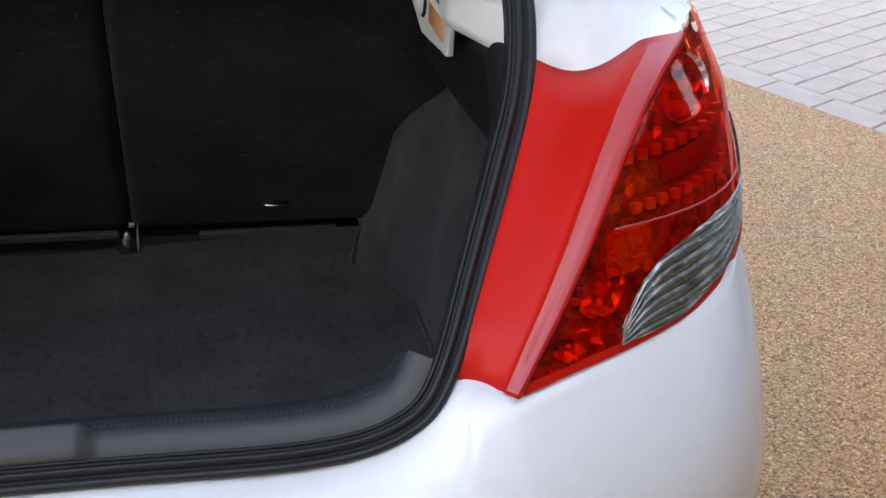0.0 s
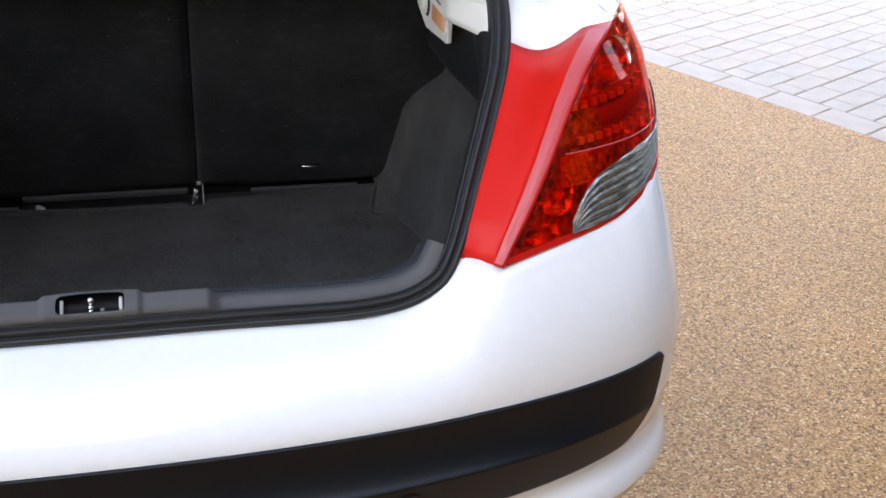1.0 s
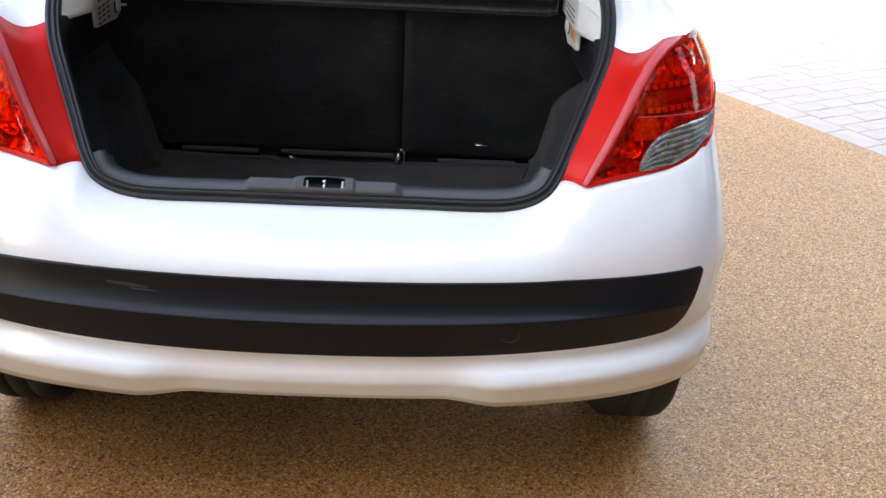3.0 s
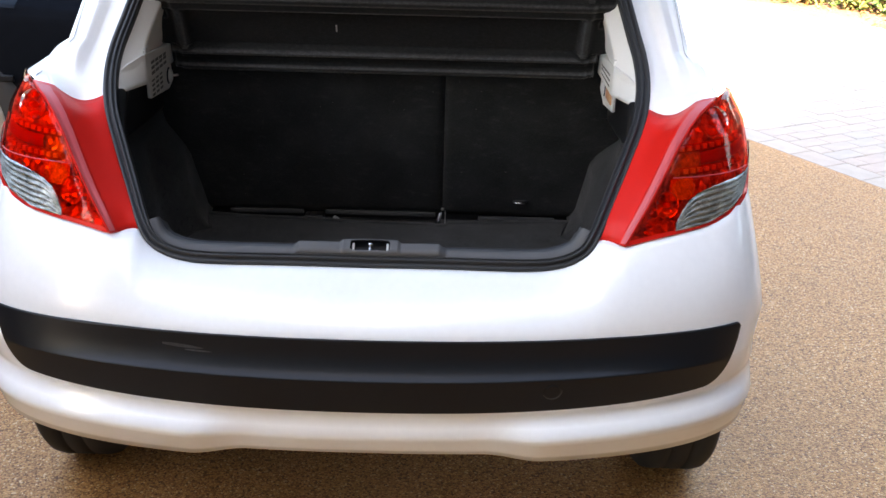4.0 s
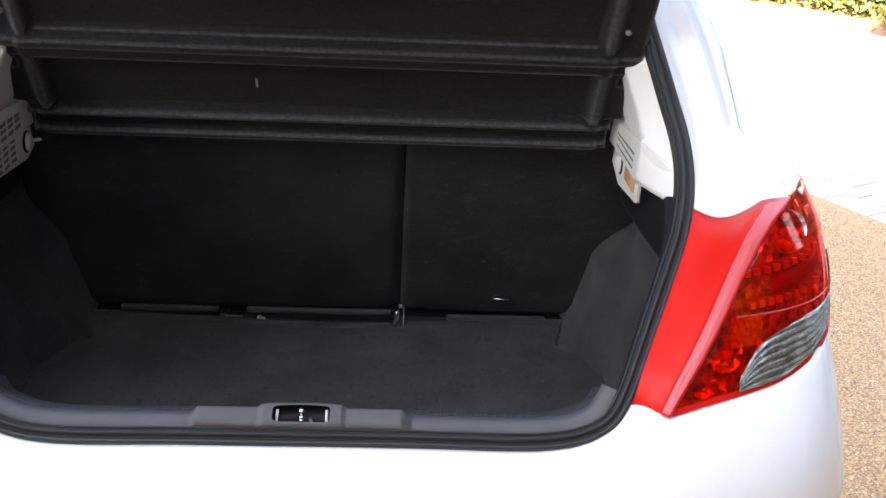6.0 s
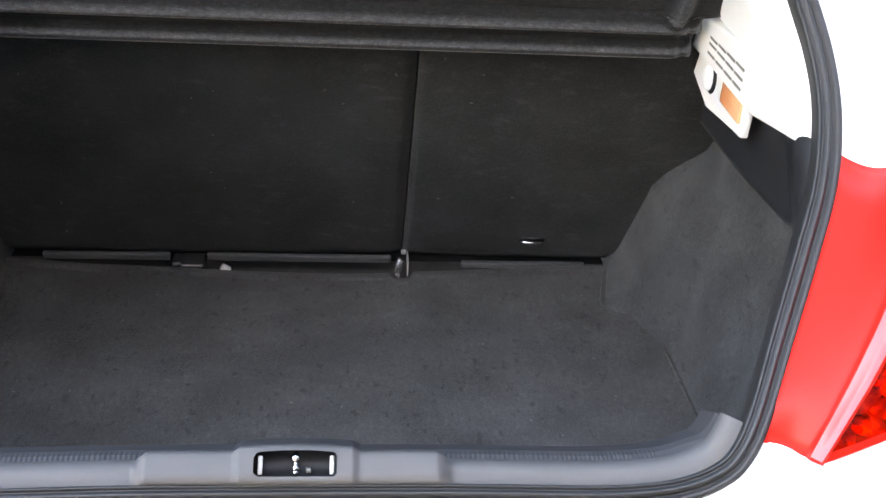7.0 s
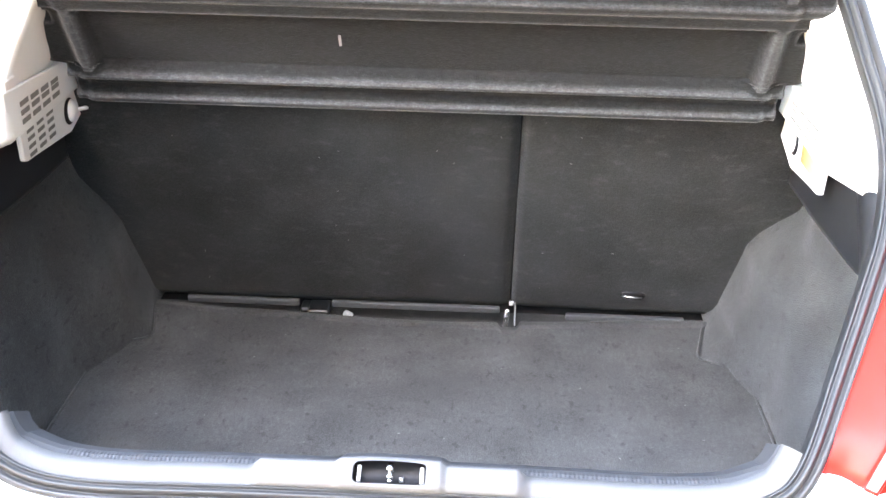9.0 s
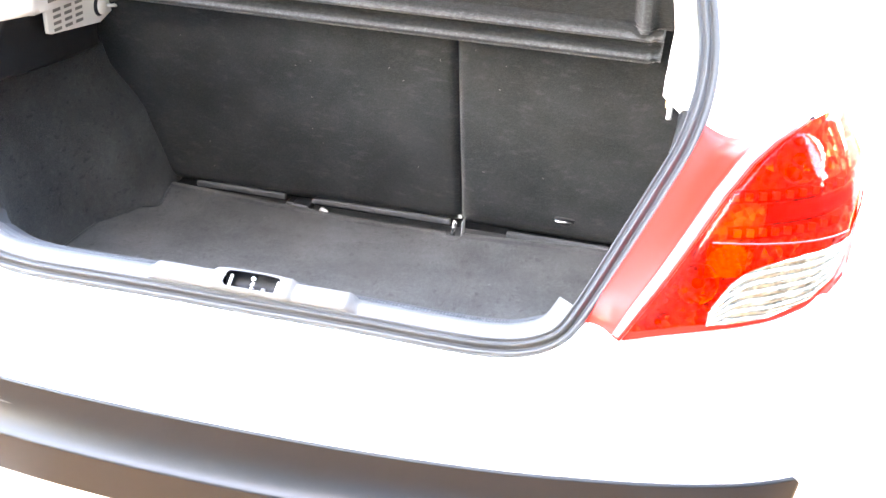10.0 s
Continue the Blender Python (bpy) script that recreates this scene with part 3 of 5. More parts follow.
def tail_light(put):
    light = part("tail_light", put(grid(lambda a, b: light_point(a, b, -0.003 - 0.017 * step(0.0, 0.12, min(2 * a, 1 - a, b, 1 - b))), 30, 24)), REFLECTOR, car, "red wraparound tail light with clear lower section")
    cover = lambda a, b: light_point(a, b, 0.004 - 0.004 * (1 - step(0, 0.06, min(a * 1.5, b, 1 - b))))

    def amber(a, b):
        p = light_point(a, b)
        return ((p.x - 0.650) / 0.036) ** 2 + ((p.z - 0.985) / 0.030) ** 2 < 1 or ((p.x - 0.648) / 0.027) ** 2 + ((p.z - 0.937) / 0.021) ** 2 < 1

    part("red_lens", put(framed(cover, 96, 72, amber)), LENS, light, "glossy red lens")
    part("amber_lens", put(framed(cover, 96, 72, lambda a, b: not amber(a, b))), AMBER_LENS, light, "amber indicator section")
    part("clear_backing", put(grid(lambda a, b: clear_point(a, b, 0.0056 + 0.0036 * abs(math.sin(math.pi * (6 * b + 1.6 * a))) - 0.0006 * abs(math.sin(7 * math.pi * (a + 0.3 * b))), 0.002), 72, 96)), RIBBED, light)
    part("reversing_ribs", put(grid(lambda a, b: clear_point(a, b, 0.0102), 40, 12)), CLEAR, light, "clear ribbed reversing lens")
    part("amber_edge", put(grid(lambda a, b: light_point(lerp(0.94, 1.0, a), lerp(0.84 + 0.1 * (1 - a) ** 2, 0.99, b), 0.0055), 8, 12)), AMBER, light, "amber edge at the upper corner")
    rim = grid(lambda a, b: light_point(a, lerp(0.0, 0.045, b), 0.0052), 40, 4)
    part("red_rim", put(rim), RED_PANEL, light)
    part("rear_fog_block", put(grid(lambda a, b: on_light(lerp(0.69, 0.815, a), lerp(0.979, 1.003, b), -0.007 - 0.005 * (1 - math.sin(math.pi * b) ** 0.3)), 24, 8)), DEEP_RED, light)
    part("indicator_reflector", put(grid(lambda a, b: on_light(lerp(0.622, 0.674, a), lerp(0.915, 0.957, b), -0.006 - 0.0022 * abs(math.sin(5 * math.pi * (a + 0.35 * b))) - 0.0008 * abs(math.sin(8 * math.pi * b))), 50, 40)), ORANGE, light)
    part("lens_divider", put(tube([on_light(x, 0.9605 - 0.045 * (x - 0.62), 0.0045) for x in [0.624 + 0.0095 * k for k in range(20)]], 0.0011, 6)), PALE_RED, light)
    for row, x0 in ((0.969, 0.656), (1.013, 0.646)):
        part("led_tray", put(grid(lambda a, b: on_light(lerp(x0 - 0.012, 0.80, a), row + lerp(-0.008, 0.008, b), -0.009 - 0.005 * (1 - math.sin(math.pi * b))), 24, 6)), TRAY, light)
        for k in range(9):
            p = on_light(lerp(x0, 0.788, k / 8), row, -0.0065)
            turn = Matrix.Rotation(radians(15), 4, "Z") @ Matrix.Rotation(radians(-12), 4, "X")
            part("led", put(moved(box(-0.0045, 0.0045, -0.003, 0.004, -0.0045, 0.0055), Matrix.Translation(p) @ turn)), CHIP, light, smooth=False)
    for z, size in ((1.036, 1.5), (1.074, 1.2)):
        at = Matrix.Translation(on_light(0.722, z, -0.009)) @ Matrix.Rotation(radians(-60), 4, "Z") @ Matrix.Scale(size, 4)
        part("bulb", put(moved(lathe(BULB, 14), at)), CLEAR_BULB, light)
    for x, z, size in ((0.572, 0.856, 0.75), (0.588, 0.902, 0.7), (0.614, 0.908, 1.15), (0.724, 1.054, 1.35)):
        at = Matrix.Translation(on_light(x, z, -0.010)) @ Matrix.Rotation(radians(-70), 4, "Z") @ Matrix.Rotation(radians(-15), 4, "Y") @ Matrix.Scale(size, 4)
        part("reflector_bowl", put(moved(lathe(BOWL, 24), at)), BOWL_METAL, light)
        part("bulb", put(moved(lathe(BULB, 12), at @ Matrix.Translation((0.004, 0, 0)))), CLEAR_BULB, light)


# Darker tint of the pale plastic for the shade inside the vents.
VENT_SHADE = material("vent_shade", (0.17, 0.165, 0.15), 0.8)
# Grey that stands for the shade inside the pillar's panel gap.
GAP = material("panel_gap_shade", (0.36, 0.36, 0.37), 0.7)
ZINC = material("zinc_plate", (0.38, 0.38, 0.38), 0.3, 0.4)
STEEL = material("dull_steel", (0.30, 0.30, 0.31), 0.3, 0.9)
LINT_TAG = material("grey_tag", (0.28, 0.28, 0.28), 0.8)
CLEAR_BULB = material("amber_bulb", (0.9, 0.45, 0.12), 0.1, coat=0.5)
for sign, side in ((1, "right"), (-1, "left")):
    put = (lambda g: g) if sign > 0 else flip
    part("red_panel", put(grid(panel_point, 30, 24)), RED_PANEL, car, "matt red plastic trim panel with raised border", solid=0.004)
    part("panel_border", put(grid(lambda a, b: panel_point(lerp(0.795, 0.985, a), lerp(0.01, 0.985, b)) + Vector((-0.0006, -0.0012, 0.0008)), 8, 30)), PALE_RED, car, "paler raised border of the red panel")
    tail_light(put)
    part("rear_pillar", put(grid(pillar_point, 80, 50)), WHITE, car)
    seam = [pillar_point(lerp(0.68, 0.90, k / 20), lerp(0.24, 0.95, k / 20)) + Vector((0.0006, -0.0012, 0.0008)) for k in range(21)]
    # The gap is a thin line laid on the paint, its shade in the colour.
    part("panel_gap", put(tube(seam, 0.0008, 6)), GAP, car)

# ---- flanks, roof and front of the car ----


def flank_point(u, v):
    y = lerp(0.315, 3.95, u)
    low = 0.24
    for ya in AXLES:
        if abs(y - ya) < ARCH_R:
            low = max(low, 0.30 + math.sqrt(ARCH_R ** 2 - (y - ya) ** 2))
    z = lerp(low, belt(y), v)
    return (flank_x(y, z), y, z)


def roof_z(y):
    return float(np.interp(y, [0.75, 1.0, 1.5, 2.0, 2.3, 3.05, 3.5, 3.85, 3.97], [1.445, 1.46, 1.472, 1.46, 1.42, 1.02, 0.95, 0.86, 0.78]))


def roof_point(u, v):
    y = lerp(0.75, 3.97, u)
    xb, zr = flank_x(y, belt(y)), roof_z(y)
    zb = min(belt(y), zr - 0.03)
    top = zr - 0.05 * step(0.0, 0.3, zr - zb) - 0.01
    if v < 0.6:
        return (lerp(xb, 0.55, v / 0.6) if zr > belt(y) else lerp(xb, 0.55, v / 0.6), y, lerp(zb, top, v / 0.6))
    f = (v - 0.6) / 0.4 * math.pi / 2
    return (0.55 * math.cos(f), y, lerp(top, zr, math.sin(f)))


for sign in (1, -1):
    put = (lambda g: g) if sign > 0 else flip
    part("flank", put(grid(flank_point, 120, 16)), WHITE, car)
    part("quarter_panel", put(grid(lambda u, v: tuple(pillar_row(u)[1].lerp(Vector(roof_point(0, 0.6 * u)) + Vector((0, 0.006, -0.002)), v)), 24, 8)), DULL_WHITE, car)
    part("shoulder", put(grid(lambda u, v: (lambda y: (lerp(0.66, flank_x(y, belt(y)), v), y, belt(y) - 0.003))(lerp(0.38, 1.6, u)), 30, 4)), WHITE, car)
    for u0, u1 in ((0.25, 0.345), (0.36, 0.46)):
        part("side_window", put(grid(lambda u, v: (lambda p: (p[0] + 0.005, p[1], p[2] + 0.002))(roof_point(lerp(u0, u1, u), lerp(0.06, 0.54, v))), 16, 8)), GLASSY, car)
    part("headlight", put(grid(lambda u, v: (lambda p: (p[0] + 0.004, p[1] + 0.004, p[2]))(flank_point(lerp(0.90, 0.995, u), lerp(0.62, 0.92, v))), 10, 6)), RIBBED, car, "clear headlight")
    part("door_mirror", put(box(0.84, 0.98, 2.45, 2.56, 0.98, 1.10)), WHITE, car, smooth=False, bevel=0.03)
part("roof", join(grid(roof_point, 60, 14), flip(grid(roof_point, 60, 14))), WHITE, car)
part("windscreen", join(*[f(grid(lambda u, v: (lambda p: (p[0], p[1], p[2] + 0.006))(roof_point(lerp(0.50, 0.70, u), lerp(0.30, 1, v))), 10, 8)) for f in (lambda g: g, flip)]), GLASSY, car)
part("front_bumper", join(*[f(grid(lambda u, v: (flank_x(3.95, 0.5) * math.sin(u * math.pi / 2) ** 0.7, 3.95 + 0.10 * math.cos(u * math.pi / 2), lerp(0.22, 0.80, v)), 16, 6)) for f in (lambda g: g, flip)]), WHITE, car)
part("underbody", box(-0.64, 0.64, 0.36, 3.9, 0.19, 0.44), DARK, car, smooth=False)
part("rear_bulkhead", box(-0.70, 0.70, 0.90, 0.93, 0.34, 1.06), DARK, car, smooth=False)

# raised tailgate
hinge, gate_dir = Vector((0, 0.73, 1.455)), Vector((0, -0.86, 0.51)).normalized()
gate_up = Vector((0, 0.51, 0.86)).normalized()


def gate_point(u, v, drop=0.0):
    s = 2 * u - 1
    w = lerp(0.52, 0.50, v) + 0.14 * math.sin(math.pi * min(1, v * 0.9) ** 1.2)
    return hinge + gate_dir * (1.0 * v) + Vector((s * w, 0, 0)) + gate_up * (0.03 + 0.05 * (1 - s * s) - drop)


tailgate = part("tailgate", framed(gate_point, 40, 40, lambda u, v: 0.1 < u < 0.9 and 0.1 < v < 0.55), WHITE, car, "white tailgate raised fully open", solid=0.04)
part("rear_window", grid(lambda u, v: gate_point(lerp(0.1, 0.9, u), lerp(0.1, 0.55, v), 0.004), 16, 10), WINDOW, tailgate, "lightly tinted rear window")

part("tailgate_lining", framed(lambda u, v: gate_point(lerp(0.03, 0.97, u), lerp(0.03, 0.97, v), 0.050), 40, 40, lambda u, v: 0.1 < u < 0.9 and 0.1 < v < 0.55), LOWER, tailgate, "charcoal plastic inner lining", solid=0.004)

# wheels
TYRE_PROFILE = [(0.19, 0.0), (0.20, 0.002), (0.255, -0.004), (0.285, 0.004), (0.300, 0.020), (0.305, 0.040), (0.305, 0.064), (0.300, 0.066), (0.300, 0.072), (0.305, 0.074), (0.305, 0.112), (0.300, 0.114), (0.300, 0.120), (0.305, 0.122), (0.305, 0.148), (0.300, 0.168), (0.285, 0.184), (0.255, 0.19), (0.19, 0.19)]
for ya in AXLES:
    for sign in (1, -1):
        at = Matrix.Translation((0.862, ya, TYRE_R)) @ Matrix.Scale(-1, 4, (1, 0, 0))
        put = (lambda g: g) if sign > 0 else flip
        tyre = part("wheel", put(moved(lathe(TYRE_PROFILE, 64), at)), TYRE, car, "black road tyre")
        part("rim", put(moved(lathe([(0.0, 0.045), (0.05, 0.03), (0.15, 0.025), (0.19, 0.004), (0.195, 0.10)], 40), at)), ALLOY, tyre, "silver wheel rim")
    part("axle", tube([(-0.7, ya, TYRE_R), (0.7, ya, TYRE_R)], 0.04), DARK, car)


# ---- boot ----
FLOOR = 0.597


def seat_y(z):
    return 0.872 - 0.39 * (z - 0.61)


ARCH_Z = [0.60, 0.62, 0.64, 0.687, 0.732, 0.782, 0.81, 0.834, 0.856, 0.878, 1.1]
ARCH_RIGHT = [0.510, 0.515, 0.519, 0.524, 0.527, 0.532, 0.547, 0.571, 0.597, 0.607, 0.63]
ARCH_LEFT = [0.495, 0.500, 0.503, 0.508, 0.512, 0.517, 0.527, 0.540, 0.553, 0.566, 0.61]


MAT_SIDE = [(0.500, 0.858), (0.486, 0.80), (0.473, 0.744), (0.482, 0.727), (0.498, 0.719), (0.531, 0.706), (0.541, 0.68), (0.545, 0.62), (0.547, 0.50), (0.549, 0.36)]
MAT_X, MAT_Y = [p[0] for p in reversed(MAT_SIDE)], [p[1] for p in reversed(MAT_SIDE)]


def side_x(y, z, arches):
    base = float(np.interp(y, [0.15, 0.39, 0.59, 0.685, 0.86], [0.515, 0.552, 0.549, 0.541, 0.53]))
    rear = float(np.interp(z, [0.6, 0.8, 0.9, 1.08], [0.0, 0.034, 0.05, 0.065])) + base
    arch = float(np.interp(z, ARCH_Z, arches))
    fold = 0.009 * math.sin(2 * math.pi * (y - 0.32) / 0.36) * step(0.62, 0.74, z) * (1 - step(0.88, 0.98, z))
    wall = lerp(rear, arch, step(0.58, 0.75, y)) + fold
    seam = float(np.interp(y, MAT_Y, MAT_X)) + 0.002
    return wall - max(0.0, wall - seam) * max(0.0, 1 - (z - FLOOR) / 0.045) ** 2


def side_point(u, v, arches):
    z = lerp(FLOOR - 0.004, 1.10, v ** 1.6)
    y0 = 0.15 if z < 0.80 else opening_at(z).y + 0.03
    y = lerp(y0, seat_y(z) + 0.02, u)
    x = side_x(y, z, arches)
    return (x, y, z)


def mat_back(x):
    """The rear edge of the loose mat, notched round the seat latch."""
    y = float(np.interp(x, [-0.56, -0.47, -0.37, -0.24, -0.12, 0.02, 0.12, 0.17, 0.25, 0.37, 0.49, 0.56], [0.868, 0.858, 0.844, 0.838, 0.831, 0.827, 0.830, 0.836, 0.840, 0.851, 0.860, 0.864]))
    return y - 0.018 * step(0.126, 0.134, x) * (1 - step(0.160, 0.168, x))


def floor_point(u, v):
    """The carpeted floor, its rear edge turned down a little."""
    x = lerp(-0.56, 0.56, u)
    y = lerp(0.13, mat_back(x), v)
    back = mat_back(x) - y
    return (x, y, FLOOR + 0.003 * math.sin(9 * u) * math.sin(7 * v) + 0.0035 * bump_at(back - 0.012, 0.014) - 0.006 * max(0.0, 1 - back / 0.006))


def bump_at(t, wide):
    return 1 - step(0.35 * wide, wide, abs(t))


FLOOR_V = [k / 40 * 0.96 for k in range(40)] + [0.96 + 0.04 * k / 24 for k in range(25)]
boot_floor = part("boot_floor", grid(lambda u, v: floor_point(u, FLOOR_V[round(v * (len(FLOOR_V) - 1))]), 160, len(FLOOR_V) - 1), CARPET, car, "charcoal carpet boot floor", solid=0.012)
for sign in (1, -1):
    put = (lambda g: g) if sign > 0 else flip
    part("side_lining", put(grid(lambda u, v: side_point(u, v, ARCH_RIGHT if sign > 0 else ARCH_LEFT), 72, 72)), CARPET, car, "moulded charcoal carpet side lining over the wheel arch", solid=-0.01)
part("floor_well", box(-0.62, 0.62, 0.80, 0.93, 0.570, 0.578), SEAT_CARPET, car, smooth=False)


def seat_back(x0, x1):
    """One part of the split rear seat's back, carpeted behind, with rounded edges."""
    def front(u, v):
        z = lerp(0.603, 1.12, v)
        edge = min(u, 1 - u) * (x1 - x0)
        roll = 0.007 * max(0.0, 1 - edge / 0.016) ** 2 + 0.010 * max(0.0, 1 - v * 0.5 / 0.02) ** 2
        return (lerp(x0, x1, u), seat_y(z) + roll - 0.006 * math.sin(math.pi * u) , z)
    return grid(front, 40, 30)


part("seat_back", seat_back(-0.62, 0.1485), SEAT_CARPET, car, "black carpeted rear seat back, wide section", solid=0.06)
part("seat_back", seat_back(0.1505, 0.62), SEAT_CARPET, car, "black carpeted rear seat back, narrow section", solid=0.06)
for x0, x1, z in ((-0.438, -0.233, 0.6135), (-0.174, 0.131, 0.6140), (0.250, 0.462, 0.6055)):
    part("seat_flap", box(x0, x1, 0.851, 0.862, z - 0.012, z), FLAP, car, smooth=False, bevel=0.003)
part("seat_hinge", join(box(-0.217, -0.178, 0.842, 0.885, 0.580, 0.599), box(-0.232, -0.215, 0.85, 0.885, 0.580, 0.598)), LOWER, car, smooth=False, bevel=0.004)
part("seat_hook", moved(box(-0.009, 0.009, -0.006, 0.006, -0.008, 0.004), Matrix.Translation((-0.142, 0.840, 0.596)) @ Matrix.Rotation(radians(28), 4, "Y")), LINT_TAG, car, smooth=False, bevel=0.004)
pin = moved(lathe([(0.0, -0.021), (0.003, -0.0195), (0.0052, -0.014), (0.0056, 0.004), (0.0046, 0.016), (0.0, 0.020)], 20), Matrix.Translation((0.1425, 0.834, 0.6045)) @ Matrix.Rotation(radians(-84), 4, "Y"))
PIN = material("bright_zinc", (0.55, 0.55, 0.55), 0.25, 0.75, dark=0.95, light=1.05)
seat_latch = part("seat_latch", pin, PIN, car, "bright steel seat latch pin")
part("latch_plate", box(0.1575, 0.1595, 0.838, 0.866, 0.586, 0.618), LINT_TAG, seat_latch, smooth=False)
part("latch_hook", moved(box(-0.004, 0.004, -0.004, 0.004, -0.003, 0.003), Matrix.Translation((0.151, 0.850, 0.626))), ZINC, seat_latch, smooth=False, bevel=0.001)


def on_seat(x, z, out=0.0):
    return Vector((x, seat_y(z) - 0.006 - 0.93 * out, z - 0.36 * out))


slot = [on_seat(0.366 + 0.0215 * math.copysign(abs(math.cos(a)) ** 0.6, math.cos(a)), 0.6535 + 0.0065 * math.copysign(abs(math.sin(a)) ** 0.8, math.sin(a)), 0.0012) for a in [2 * math.pi * k / 28 for k in range(28)]]
seat_slot = part("anchor_slot", ([tuple(p) for p in slot], [tuple(range(28))]), DARK, car, "black slot in the seat back with a steel anchor bar", solid=0.004)
part("anchor_bar", tube([on_seat(x, z, o) for x, z, o in ((0.345, 0.6515, 0.001), (0.350, 0.6555, 0.007), (0.358, 0.6570, 0.010), (0.368, 0.6565, 0.010), (0.378, 0.6545, 0.007), (0.384, 0.6500, 0.001))], 0.0027, 10), CHROME, seat_slot, "small steel anchor bar")

for x in (-0.362, -0.330):
    part("seat_slot", box(x - 0.010, x + 0.010, 0.8555, 0.866, 0.639, 0.643), DARK, car, smooth=False)

# loose floor mat: its seams at the sides and its rounded rear lip
for sign in (1, -1):
    put = (lambda g: g) if sign > 0 else flip
    path = smooth_path([(x, y, FLOOR + 0.001) for x, y in MAT_SIDE], 60)
    part("mat_seam", put(tube([p + Vector((0.003, 0, -0.001)) for p in path], 0.0009, 6)), DARK, boot_floor)
    part("mat_piping", put(tube([p + Vector((-0.0025, 0, -0.0005)) for p in path], 0.0022, 8)), CARPET, boot_floor)
lint_rnd, lint = random.Random(5), []
for _ in range(36):
    if lint_rnd.random() < 0.65:
        x, z = lint_rnd.uniform(-0.40, 0.45), lint_rnd.uniform(0.64, 1.02)
        at, flat = Vector((x, seat_y(z) - 0.0075, z)), Euler((radians(69), 0, 0)).to_matrix().to_4x4()
    else:
        at, flat = Vector((lint_rnd.uniform(-0.42, 0.46), lint_rnd.uniform(0.25, 0.78), FLOOR + 0.004)), Matrix()
    if abs(at.x) < 0.46:
        n, l = Matrix.Translation(at) @ flat @ Matrix.Rotation(lint_rnd.uniform(0, 6.28), 4, "Z"), lint_rnd.uniform(0.0007, 0.0022)
        lint.append(moved(box(-l, l, -0.0005, 0.0005, 0, 0.0006), n))
LINT = material("lint", (0.11, 0.11, 0.11), 0.9)
tagged(part("lint", join(*lint), LINT, smooth=False), "specks of pale lint caught on the boot carpet", "lint", kind="stuff")

# parcel shelf, tilted up, seen from below
def shelf_relief(x, z):
    """How far the moulding stands out from the shelf's plane."""
    panel = (step(1.104, 1.111, z) * (1 - step(1.199, 1.206, z)) + step(1.258, 1.266, z) * (1 - step(1.352, 1.360, z))) * (1 - step(0.461, 0.469, abs(x)))
    h = -0.013 * panel
    h += 0.011 * bump_at(z - 1.058, 0.011) + 0.010 * bump_at(z - 1.097, 0.009) - 0.005 * bump_at(z - 1.077, 0.013)
    h += 0.008 * step(1.205, 1.212, z) * (1 - step(1.246, 1.257, z)) + 0.005 * bump_at(z - 1.239, 0.012) + 0.008 * bump_at(z - 1.372, 0.016)
    rib = bump_at(abs(x) - 0.481, 0.013) * step(1.090, 1.108, z)
    notch = bump_at(z - 1.190, 0.011) * step(0.508, 0.514, abs(x))
    return max(h, lerp(h, 0.008, rib)) - 0.004 * step(0.492, 0.50, abs(x)) - 0.010 * notch


SHELF_Z = [1.042 + 0.0025 * k for k in range(0, 138)]


def on_shelf(x, z, out=0.0):
    """A point of the leaning shelf, out metres proud of its plane."""
    return Vector((x, 0.665 - 0.62 * (z - 1.05) - 0.85 * out, z - 0.53 * out))


def shelf_point(u, v):
    z, s = SHELF_Z[round(v * (len(SHELF_Z) - 1))], 2 * u - 1
    x = s * float(np.interp(z, [1.04, 1.046, 1.056, 1.110, 1.1125, 1.20, 1.25, 1.40], [0.497, 0.507, 0.513, 0.515, 0.538, 0.537, 0.541, 0.541]))
    return tuple(on_shelf(x, z, shelf_relief(x, z)))


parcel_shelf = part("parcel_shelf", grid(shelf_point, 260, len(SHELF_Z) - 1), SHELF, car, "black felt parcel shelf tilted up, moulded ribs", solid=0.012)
for sign in (1, -1):
    part("shelf_screw", moved(lathe([(0.0, -0.004), (0.004, -0.0035), (0.006, 0.0)], 14), Matrix.Translation(on_shelf(sign * 0.504, 1.290, -0.002)) @ Matrix.Rotation(radians(90), 4, "Z") @ Matrix.Rotation(radians(32), 4, "Y")), STEEL, parcel_shelf)
part("shelf_mark", moved(box(-0.0018, 0.0018, -0.001, 0.001, -0.010, 0.010), Matrix.Translation(on_shelf(-0.1125, 1.157, -0.0115)) @ Matrix.Rotation(radians(32), 4, "X")), LINT_TAG, parcel_shelf, smooth=False)

# sill trim with raised blocks and the latch
sill_half = [p for p in half if p.x <= 0.486 and p.z < 0.842]
sill_path = [Vector((-p.x, p.y, p.z)) for p in reversed(sill_half[1:])] + sill_half


